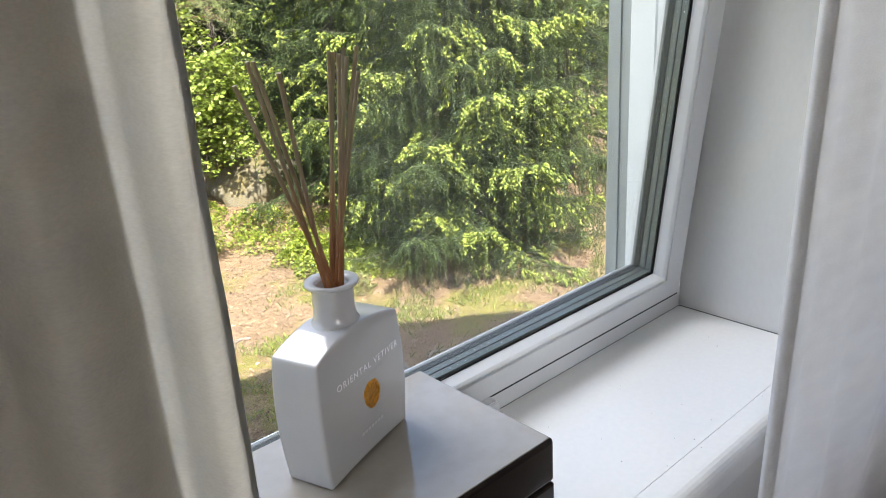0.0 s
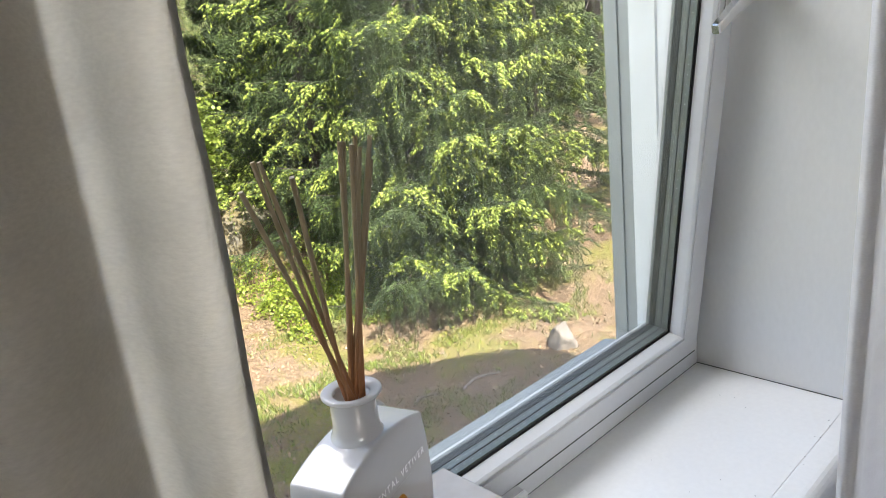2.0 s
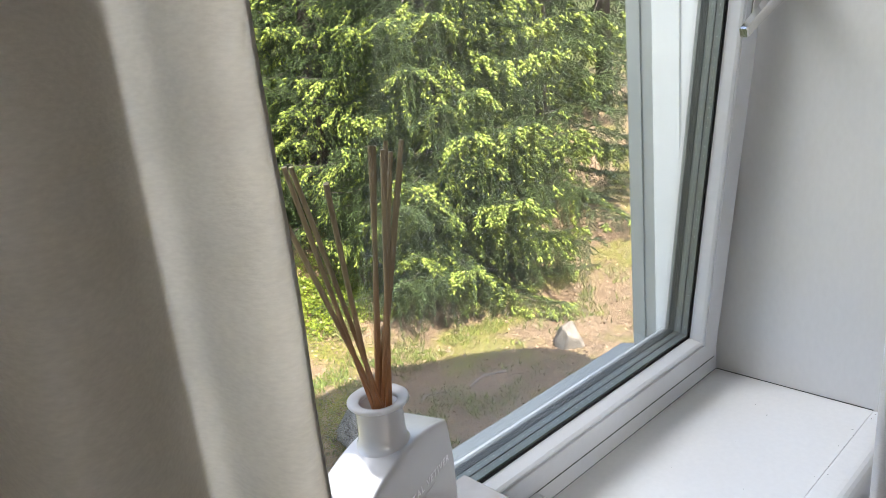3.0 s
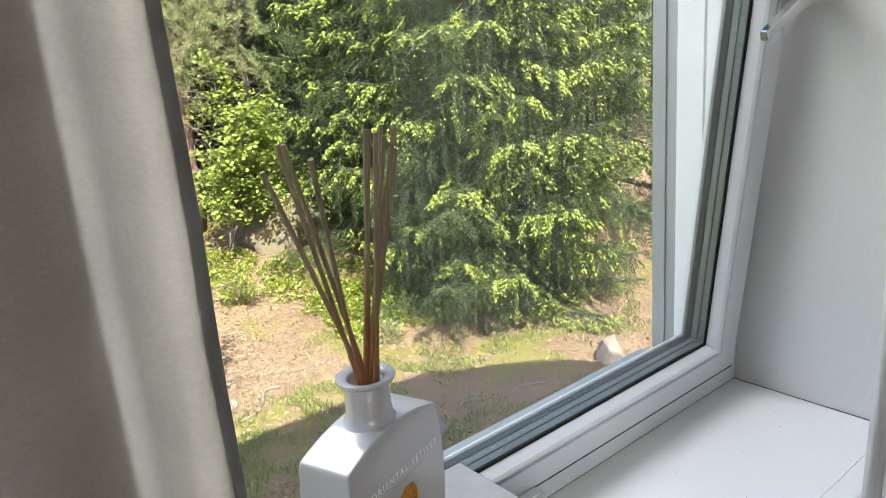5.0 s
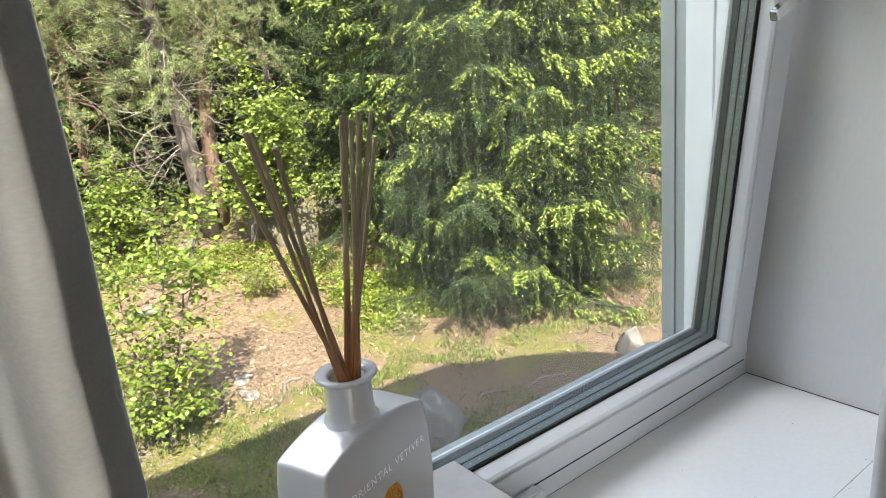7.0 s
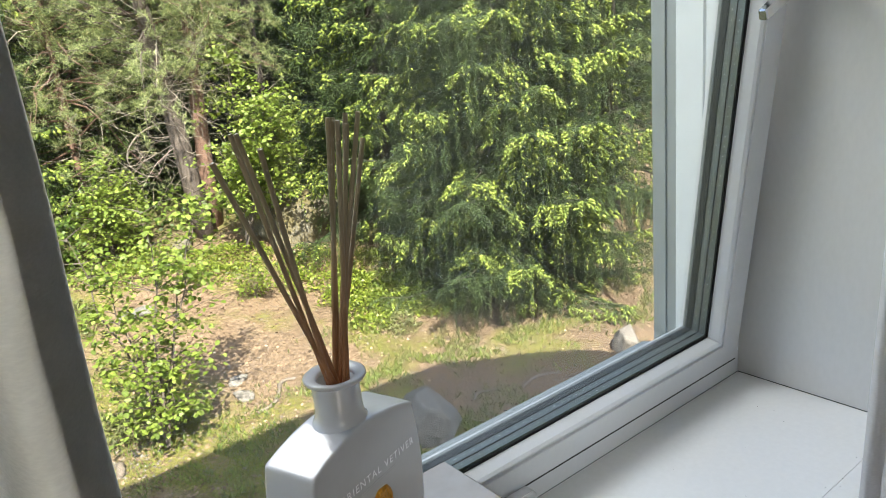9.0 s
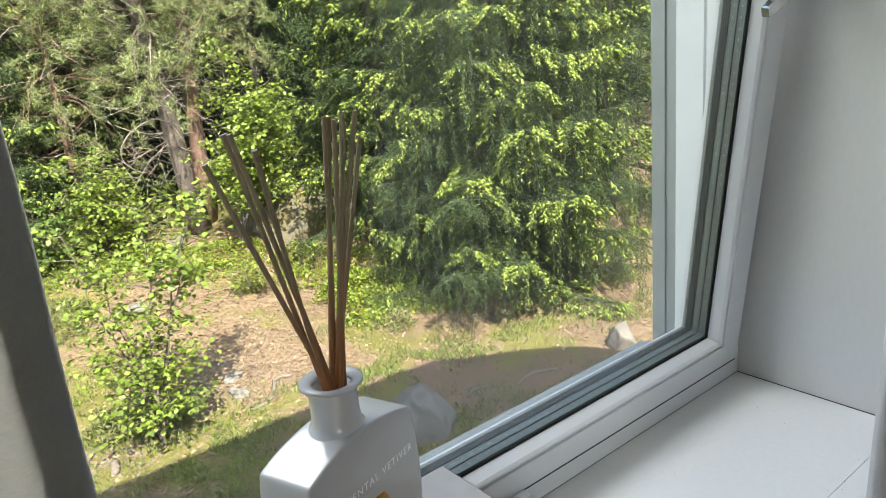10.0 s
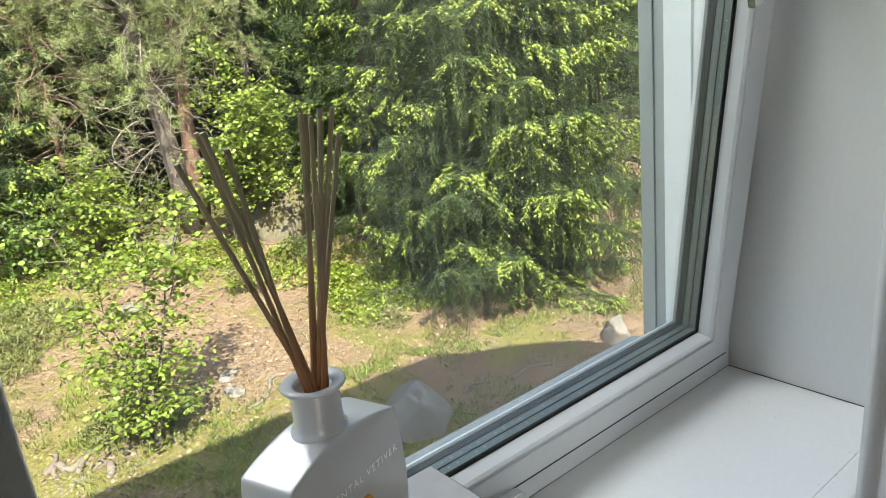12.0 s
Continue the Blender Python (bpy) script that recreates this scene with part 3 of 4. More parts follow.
def bottle_body():
    bm = bmesh.new()
    hw0, hd, hh = 0.0578, 0.0240, 0.1175
    outline = rounded_rect((0.045, 0.11), 16)
    n = len(outline)

    def half_width(s):
        return hw0 + 0.0058 * math.sin(math.pi * (0.08 + 0.84 * s) ** 1.15)

    def top(u):
        return hh + 0.0115 * (1 - abs(u) ** 2.0)

    def foot(u):
        return 0.0026 * (1 - u * u)

    rings = []
    for s, inset in [(0, 0.0022), (0.004, 0.0010), (0.013, 0.0003), (0.03, 0)] + [(0.03 + 0.94 * k / 20, 0) for k in range(1, 20)] + [(0.97, 0), (0.987, 0.0003), (0.996, 0.0010), (1.0, 0.0022)]:
        ring = []
        for cx, cy in outline:
            z = foot(cx) + (top(cx) - foot(cx)) * s
            ring.append(bm.verts.new((cx * (half_width(s) - inset), cy * (hd * (0.965 + 0.06 * math.sin(math.pi * s)) - inset), z)))
        rings.append(ring)
    for a, b in zip(rings, rings[1:]):
        for i in range(n):
            j = (i + 1) % n
            bm.faces.new((a[i], a[j], b[j], b[i]))
    # the top and the foot are closed by rings that shrink to the middle
    for edge, height_at in ((rings[-1], top), (rings[0], foot)):
        prev = edge
        for f in (0.92, 0.75, 0.5, 0.25):
            ring = [bm.verts.new((v.co.x * f, v.co.y * f, height_at(v.co.x * f / 0.0565))) for v in edge]
            for i in range(n):
                j = (i + 1) % n
                bm.faces.new((prev[i], prev[j], ring[j], ring[i]))
            prev = ring
        bm.faces.new(prev)
    return bm


body = part("bottle", bottle_body(), M_CERAMIC, bottle, smooth=True)
neck = [(0.0235, 0.1260), (0.0205, 0.1285), (0.0186, 0.1325), (0.0178, 0.139), (0.0177, 0.158), (0.0177, 0.1595), (0.0140, 0.1595), (0.0140, 0.136), (0.0, 0.136)]
part("neck", lathe(neck), M_CERAMIC, bottle, smooth=True)
lip = [(0.0142, 0.1597), (0.0180, 0.1597), (0.0222, 0.1612), (0.0232, 0.1626), (0.0231, 0.1640), (0.0220, 0.1648), (0.0185, 0.1643), (0.0155, 0.1632), (0.0142, 0.1622), (0.0142, 0.1597)]
part("lip", lathe(lip), M_RIM, bottle, "glossy translucent glass lip", smooth=True)
# raised wax-like gold seal
bm = bmesh.new()
seg, prof = 40, [(0.0, 0.0016), (0.0070, 0.0018), (0.0080, 0.0026), (0.0098, 0.0026), (0.0112, 0.0012), (0.0115, -0.0006)]
rings = []
for r, h in prof[1:]:
    rings.append([bm.verts.new((r * (1 + 0.05 * math.sin(3 * a) + 0.03 * math.sin(7 * a + 1)) * math.cos(a), -h, 1.16 * r * (1 + 0.05 * math.sin(3 * a) + 0.03 * math.sin(7 * a + 1)) * math.sin(a)))
                  for a in [2 * math.pi * i / seg for i in range(seg)]])
bm.faces.new(rings[0])
for a, b in zip(rings, rings[1:]):
    for i in range(seg):
        bm.faces.new((a[i], a[(i + 1) % seg], b[(i + 1) % seg], b[i]))
bm.transform(Matrix.Translation((0.0065, -0.0244, 0.058)))
seal = part("seal", bm, M_GOLD, bottle, "gold wax seal")


def lettering(text, size, place, mat, parent):
    cu = bpy.data.curves.new("lettering", "FONT")
    cu.body, cu.size, cu.align_x, cu.extrude = text, size, "CENTER", 0.00004
    cu.space_character = 1.25
    tmp = bpy.data.objects.new("lettering", cu)
    me = bpy.data.meshes.new_from_object(tmp)
    bpy.data.objects.remove(tmp)
    me.name = "lettering"
    me.transform(place)
    return finish("lettering", me, mat, parent, "fine pale printed lettering")


lettering("ORIENTAL VETIVER", 0.0088, pose(0.0065, -0.02468, 0.083, 90, 0, 0), M_INKW, bottle)
for k in range(16):
    part("print_bar", box(-0.016 + k * 0.0028, -0.0142 + k * 0.0028, -0.02472, -0.0235, 0.0779, 0.0788), M_INK, bottle)
for k in range(7):
    part("print_bar", box(-0.0125 + k * 0.0050, -0.0095 + k * 0.0050, -0.02425, -0.0230, 0.0255, 0.0280), M_INK, bottle)

# sticks: foot inside the bottle, tip
inv = bottle.matrix_world.inverted()
tips = [(-0.7413, -0.085, 0.4415), (-0.7203, -0.0674, 0.4548), (-0.7191, -0.0734, 0.455), (-0.7243, -0.1174, 0.4492), (-0.6490, -0.0645, 0.4555), (-0.6445, -0.0630, 0.4548), (-0.6500, -0.0790, 0.4540), (-0.6343, -0.0636, 0.4567),
        (-0.6356, -0.0828, 0.4582), (-0.6217, -0.0623, 0.4374), (-0.6425, -0.0780, 0.4510)]
rng = random.Random(4)
for i, t in enumerate(tips):
    tip = inv @ Vector(t)
    at_lip = Vector(((-0.006 if i < 4 else 0.005) + rng.uniform(-0.004, 0.004), rng.uniform(-0.007, 0.007), 0.163))
    foot = at_lip + (at_lip - tip) * 0.42
    foot = at_lip + (foot - at_lip) * min(1.0, 0.14 / max(1e-6, at_lip.z - foot.z))
    pts = [foot.lerp(tip, k / 6) for k in range(7)]
    bend = Vector((rng.uniform(-1, 1), rng.uniform(-1, 1), 0)) * 0.0016
    pts = [p + bend * math.sin(math.pi * k / 6) for k, p in enumerate(pts)]
    part("stick", tube(pts, [0.0018] * 7, 8), M_REED, bottle)

# ---- curtains ----


def smooth_line(pts, per=10):
    out = []
    p = [Vector((*q, 0)) for q in pts]
    p = [p[0] * 2 - p[1]] + p + [p[-1] * 2 - p[-2]]
    for i in range(1, len(p) - 2):
        for k in range(per):
            t = k / per
            a, b, c, d = p[i - 1], p[i], p[i + 1], p[i + 2]
            out.append(0.5 * ((2 * b) + (c - a) * t + (2 * a - 5 * b + 4 * c - d) * t * t + (3 * b - a - 3 * c + d) * t ** 3))
    return out + [p[-2]]


def curtain(name, plan, label, mat, seed, wide, hem_mat=None, light_block=None, lean=0.0):
    """A hanging cloth: its plan line falls in folds that drift and ripple a little with height; the free edge has a stitched hem."""
    line = smooth_line(plan)
    zs = np.linspace(-0.86, 1.5, 90)
    verts, faces = [], []
    for z in zs:
        for i, p in enumerate(line):
            free = min(1.0, 0.12 + i / 60)      # the free edge hangs straightest
            w = (noise.noise(Vector((p.x * 6 + seed, p.y * 6, z * 1.6))) * 0.006 + noise.noise(Vector((p.x * 25, seed, z * 5))) * 0.0016) * free
            ripple = 0.0009 * noise.noise(Vector((seed, p.x * 40, z * 22)))
            verts.append((p.x + w * 0.5 + ripple + lean * (z - 0.25), p.y + w, z))
    n = len(line)
    for j in range(len(zs) - 1):
        for i in range(n - 1):
            faces.append((j * n + i, j * n + i + 1, (j + 1) * n + i + 1, (j + 1) * n + i))
    root = thing(name, label, "curtain")
    cloth = mesh_part("cloth", verts, faces, mat, root, smooth=True)
    so = cloth.modifiers.new("thickness", "SOLIDIFY")
    so.thickness, so.offset = 0.0008, 0
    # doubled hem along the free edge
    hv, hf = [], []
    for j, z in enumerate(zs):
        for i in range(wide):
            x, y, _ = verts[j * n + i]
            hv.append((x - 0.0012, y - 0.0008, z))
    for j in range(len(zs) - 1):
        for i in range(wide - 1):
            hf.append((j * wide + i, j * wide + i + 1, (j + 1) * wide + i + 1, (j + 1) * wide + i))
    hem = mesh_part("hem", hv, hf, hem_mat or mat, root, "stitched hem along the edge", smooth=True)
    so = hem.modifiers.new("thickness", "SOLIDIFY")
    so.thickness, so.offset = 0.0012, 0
    # unseen dense layer added behind the gathered part to keep window light off it
    if light_block:
        lv, lf, ll = [], [], smooth_line(light_block, 6)
        for z in zs:
            for p in ll:
                w = noise.noise(Vector((p.x * 6 + seed, p.y * 6, z * 1.6))) * 0.006
                lv.append((p.x + w * 0.5, p.y + w, z))
        k = len(ll)
        for j in range(len(zs) - 1):
            for i in range(k - 1):
                lf.append((j * k + i, j * k + i + 1, (j + 1) * k + i + 1, (j + 1) * k + i))
        so = mesh_part("light_block", lv, lf, M_LIGHT_BLOCK, root, "unseen added layer that blocks light behind the folds", smooth=True).modifiers.new("thickness", "SOLIDIFY")
        so.thickness, so.offset = 0.001, 0
    return root


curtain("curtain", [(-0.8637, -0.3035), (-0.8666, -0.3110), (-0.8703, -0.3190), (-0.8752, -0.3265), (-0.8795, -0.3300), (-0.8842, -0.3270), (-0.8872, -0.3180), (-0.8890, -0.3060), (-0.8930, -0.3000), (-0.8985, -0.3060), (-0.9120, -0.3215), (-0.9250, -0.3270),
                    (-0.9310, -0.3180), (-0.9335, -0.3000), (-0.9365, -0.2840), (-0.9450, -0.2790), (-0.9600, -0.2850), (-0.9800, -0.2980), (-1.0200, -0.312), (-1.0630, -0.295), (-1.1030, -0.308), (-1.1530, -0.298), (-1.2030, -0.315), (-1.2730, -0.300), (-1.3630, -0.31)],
        "greige woven linen curtain hanging in soft folds beside the window", M_LINEN_G, 1.0, 31, M_HEM_SHADE,
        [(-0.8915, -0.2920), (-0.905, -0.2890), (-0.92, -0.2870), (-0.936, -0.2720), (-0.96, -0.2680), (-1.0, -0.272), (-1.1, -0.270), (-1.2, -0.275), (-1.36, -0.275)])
curtain("curtain", [(-0.386, -0.3180), (-0.3895, -0.3230), (-0.3845, -0.3280), (-0.371, -0.3300), (-0.351, -0.3255), (-0.331, -0.3215), (-0.307, -0.3260), (-0.281, -0.3325), (-0.252, -0.3275), (-0.222, -0.3210), (-0.185, -0.3275), (-0.145, -0.3330),
                    (-0.105, -0.3255), (-0.06, -0.3195), (-0.01, -0.3300), (0.05, -0.3230), (0.11, -0.3310), (0.18, -0.3200), (0.25, -0.3300), (0.33, -0.3220)],
        "white sheer linen curtain hanging in straight folds", M_LINEN, 7.0, 24, lean=0.045)

# ---- outdoors ----


def height(x, y):
    h = -4 + 0.085 * max(0.0, y - 8) ** 1.2 + 0.10 * max(0.0, x - 8)
    if y > 40:
        h += 0.10 * (y - 40)
    amp = min(1.0, max(0.15, (y - 3) / 8))
    return h + amp * 0.22 * noise.noise(Vector((x * 0.35, y * 0.35, 3.3))) + 0.05 * noise.noise(Vector((x * 1.7, y * 1.7, 9.1)))


def grid_lines(a, b, near0, near1, fine):
    out, v = [], near0
    while v < near1:
        out.append(v)
        v += fine
    step, v = fine, near1
    while v < b:
        out.append(v)
        step *= 1.18
        v += step
    out.append(b)
    step, v = fine, near0
    while v > a:
        step *= 1.18
        v -= step
        out.append(max(v, a))
    return sorted(set(out))


xs, ys = grid_lines(-900, 900, -2, 13, 0.10), grid_lines(-900, 1200, 2.5, 17, 0.10)
gv = [(x, y, height(x, y) if y < 120 else height(x, 120)) for y in ys for x in xs]
nx = len(xs)
gf = [(j * nx + i, j * nx + i + 1, (j + 1) * nx + i + 1, (j + 1) * nx + i) for j in range(len(ys) - 1) for i in range(nx - 1)]
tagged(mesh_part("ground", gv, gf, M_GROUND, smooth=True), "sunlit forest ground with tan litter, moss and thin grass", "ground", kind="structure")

SHOOT_V = [(0, 0, 0), (0.45, 0.17, 0.02), (0.45, -0.1, 0.14), (0.45, -0.1, -0.14), (1, 0, 0)]
SHOOT_F = [(0, 1, 2), (0, 2, 3), (0, 3, 1), (4, 2, 1), (4, 3, 2), (4, 1, 3)]
NEEDLE_V = [(0, 0.0, 0), (0.5, 0.10, 0.0), (1, 0, 0), (0.5, -0.10, 0.0)]
NEEDLE_F = [(0, 1, 2, 3)]
LEAF_V = [(0, 0, 0), (0.35, 0.36, 0.05), (0.75, 0.26, 0.02), (1.0, 0, -0.08), (0.75, -0.26, 0.02), (0.35, -0.36, 0.05)]
LEAF_F = [(0, 1, 2, 3, 4, 5)]


def unit(a):
    return a / np.maximum(np.linalg.norm(a, axis=-1, keepdims=True), 1e-9)


def spruce(name, x, y, tall, spread, seed, limbs, label, z_low=0.3, z_top=None, grain=1.0, fresh=0.5, arms=15, hang=1.0, lush_share=0.62, front=()):
    """Norway spruce: trunk, sweeping limbs with side arms, needles along the arms, hanging strands below, bright new shoots on the outer ends.
    grain: size of the needle sprays (1 near, larger far off)."""
    rng = np.random.default_rng(seed)
    root = thing(name, label, "tree", pose(x, y, height(x, y)))
    part("trunk", tube([(0, 0, -0.3), (0.03, 0, tall * 0.4), (0, 0.02, tall * 0.75), (0, 0, tall)], [tall * 0.017, tall * 0.013, tall * 0.007, 0.01], 9), M_DARKBARK, root, smooth=True)
    limb_bm = bmesh.new()
    old = [[], [], []]
    fresh_l = [[], [], []]
    top = z_top or tall * 0.98

    def lay(store, p, d, s):
        store[0].append(p)
        store[1].append(d)
        store[2].append(s)

    plan = []
    for i in range(limbs):
        f = (i + rng.uniform(0, 1)) / limbs
        zb = z_low + (top - z_low) * f
        a = i * 2.39996 + rng.normal(0, 0.3)
        reach = spread * (1 - (zb / tall)) ** 0.7 * rng.uniform(0.62, 1.15)
        if reach < 0.2:
            continue
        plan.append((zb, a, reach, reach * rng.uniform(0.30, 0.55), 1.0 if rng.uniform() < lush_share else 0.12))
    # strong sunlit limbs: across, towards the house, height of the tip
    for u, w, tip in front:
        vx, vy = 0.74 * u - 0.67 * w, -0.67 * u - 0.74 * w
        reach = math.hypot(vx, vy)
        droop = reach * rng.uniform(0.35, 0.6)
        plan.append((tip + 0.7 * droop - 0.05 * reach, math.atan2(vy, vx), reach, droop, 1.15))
    for zb, a, reach, droop, lush in plan:
        out = np.array([math.cos(a), math.sin(a), 0])
        side = np.array([-math.sin(a), math.cos(a), 0])
        s = np.linspace(0, 1, 11)
        line = out[None] * (reach * s)[:, None] + side[None] * (rng.normal(0, 0.08) * reach * s * s)[:, None]
        line[:, 2] = zb - droop * (1.7 * s - 1.0 * s ** 2) + 0.10 * reach * np.maximum(0, s - 0.7) ** 1.2 * 2
        line[:, 2] = np.maximum(line[:, 2], 0.12)
        tube([tuple(q) for q in line[::2]], [max(0.005, 0.020 * (1 - v)) * (0.6 + reach / 4) for v in s[::2]], 4, limb_bm, cap=False)
        n_arm = max(6, int(arms * (1.25 if lush > 1 else 1.0) * reach / 2.0))
        for k in range(n_arm + 1):
            t = 0.22 + 0.78 * (k + rng.uniform(-0.3, 0.3)) / n_arm
            t = min(1.0, t)
            b = np.array([np.interp(t, s, line[:, c]) for c in range(3)])
            sg = 1 if k % 2 else -1
            ln = reach * (0.10 + 0.26 * math.sin(math.pi * min(1, 0.25 + 0.75 * t))) * rng.uniform(0.7, 1.25)
            if k == n_arm:
                d0 = out
            else:
                d0 = unit(out * rng.uniform(0.45, 0.9) + side * sg * rng.uniform(0.5, 0.9))
            m = max(5, int(ln / (0.022 * grain)))
            q = np.linspace(0, 1, m)
            arm = b[None] + d0[None] * (ln * q)[:, None]
            arm[:, 2] += -ln * (0.45 * q ** 2) + 0.04 * np.sin(3 * q) * ln
            lean = unit(np.stack([np.full(m, d0[0]), np.full(m, d0[1]), -0.9 * q], 1))
            across = unit(np.cross(lean, np.array([0, 0, 1.0])))
            for sgn in (-1, 1):
                lay(old, arm + rng.normal(0, 0.008, arm.shape), unit(lean * 0.8 + across * sgn * rng.uniform(0.3, 1.0, m)[:, None] + rng.normal(0, 0.25, arm.shape)), rng.uniform(0.06, 0.11, m) * grain)
            # strands that hang from the arm
            if rng.uniform() < 0.6 * hang:
                for _ in range(2):
                    h0 = arm[rng.integers(1, m)]
                    hl = rng.uniform(0.15, 0.75) * min(1.0, 0.4 + reach / 3) * hang
                    hm = max(4, int(hl / (0.028 * grain)))
                    hp = h0[None] + np.stack([rng.normal(0, 0.01, hm), rng.normal(0, 0.01, hm), -np.linspace(0, hl, hm)], 1)
                    lay(old, hp, unit(np.stack([rng.normal(0, 0.45, hm), rng.normal(0, 0.45, hm), -np.ones(hm)], 1)), rng.uniform(0.05, 0.085, hm) * grain)
                    if lush > 0.9 and fresh > 0.4 and rng.uniform() < 0.45:
                        ends = hp[rng.uniform(0, 1, hm) < 0.35]
                        lay(fresh_l, ends + rng.normal(0, 0.02, ends.shape), unit(rng.normal(0, 0.5, ends.shape) + np.array([0, 0, -0.8])), rng.uniform(0.05, 0.09, len(ends)) * grain)
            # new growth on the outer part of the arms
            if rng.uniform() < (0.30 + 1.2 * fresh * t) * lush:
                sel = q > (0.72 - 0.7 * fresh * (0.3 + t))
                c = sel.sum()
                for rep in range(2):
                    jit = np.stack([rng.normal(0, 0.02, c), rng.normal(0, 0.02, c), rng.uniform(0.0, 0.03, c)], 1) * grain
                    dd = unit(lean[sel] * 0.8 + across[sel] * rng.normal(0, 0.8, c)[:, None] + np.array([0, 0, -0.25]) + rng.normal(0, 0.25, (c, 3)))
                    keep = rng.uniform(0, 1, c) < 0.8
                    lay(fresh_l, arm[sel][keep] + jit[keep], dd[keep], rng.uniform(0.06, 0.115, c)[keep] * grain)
    tagged(part("limbs", limb_bm, M_DARKBARK, root), kind="stuff")
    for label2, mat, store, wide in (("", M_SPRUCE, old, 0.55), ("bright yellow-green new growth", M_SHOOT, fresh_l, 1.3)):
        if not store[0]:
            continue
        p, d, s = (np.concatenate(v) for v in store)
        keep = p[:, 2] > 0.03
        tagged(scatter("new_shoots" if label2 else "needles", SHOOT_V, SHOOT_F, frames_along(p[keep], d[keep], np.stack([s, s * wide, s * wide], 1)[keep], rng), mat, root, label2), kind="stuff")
    return root


def leafy(name, x, y, tall, spread, seed, stems, leaves, size, mat, label, category="shrub", bark=None, lean=(0, 0), low=0.15, taper=0.75):
    """Slender stems with side twigs, each twig hung with small leaves."""
    rng = np.random.default_rng(seed)
    root = thing(name, label, category, pose(x, y, height(x, y)))
    bm = bmesh.new()
    P, D = [], []
    for i in range(stems):
        a = rng.uniform(0, 6.283)
        r = spread * (0.25 if stems == 1 else rng.uniform(0.2, 1.0))
        h = tall * (1 if stems == 1 else rng.uniform(0.55 if stems > 4 else 0.8, 1.0))
        s = np.linspace(0, 1, 7)
        bend = rng.normal(0, 0.05, (7, 2)) * tall * 0.3
        line = np.stack([r * math.cos(a) * s ** 1.3 * 0.7 + lean[0] * s + bend[:, 0] * s, r * math.sin(a) * s ** 1.3 * 0.7 + lean[1] * s + bend[:, 1] * s, h * s - 0.03], 1)
        tube([tuple(q) for q in line], [max(0.002, 0.006 * tall * (1 - 0.85 * v)) for v in s], 5, bm, cap=False)
        twigs = max(4, int(leaves / stems / 14))
        for k in range(twigs):
            t = rng.uniform(low, 1.0)
            b = np.array([np.interp(t, s, line[:, c]) for c in range(3)])
            ang = rng.uniform(0, 6.283)
            ln = spread * rng.uniform(0.35, 1.0) * (0.4 + taper - taper * t)
            e = b + np.array([math.cos(ang) * ln, math.sin(ang) * ln, ln * rng.uniform(-0.1, 0.6)])
            tube([tuple(b), tuple((b + e) / 2 + np.array([0, 0, 0.05 * ln])), tuple(e)], [0.004 * tall ** 0.5, 0.003, 0.0012], 3, bm, cap=False)
            m = 14
            u = rng.uniform(0.25, 1.05, m)
            pts = b + (e - b) * u[:, None] + rng.normal(0, 1, (m, 3)) * np.array([size * 0.9, size * 0.9, size * 0.4])
            P.append(pts)
            D.append(np.stack([rng.normal(0, 1, m), rng.normal(0, 1, m), rng.uniform(-0.9, 0.2, m)], 1))
    tagged(part("stems", bm, bark or M_BARK, root), kind="stuff")
    P, D = np.concatenate(P), np.concatenate(D)
    keep = P[:, 2] > 0.02
    sz = rng.uniform(0.7, 1.25, len(P)) * size
    tagged(scatter("leaves", LEAF_V, LEAF_F, frames_along(P[keep], D[keep], sz[keep], rng, roll=0.5), mat, root), kind="stuff")
    return root


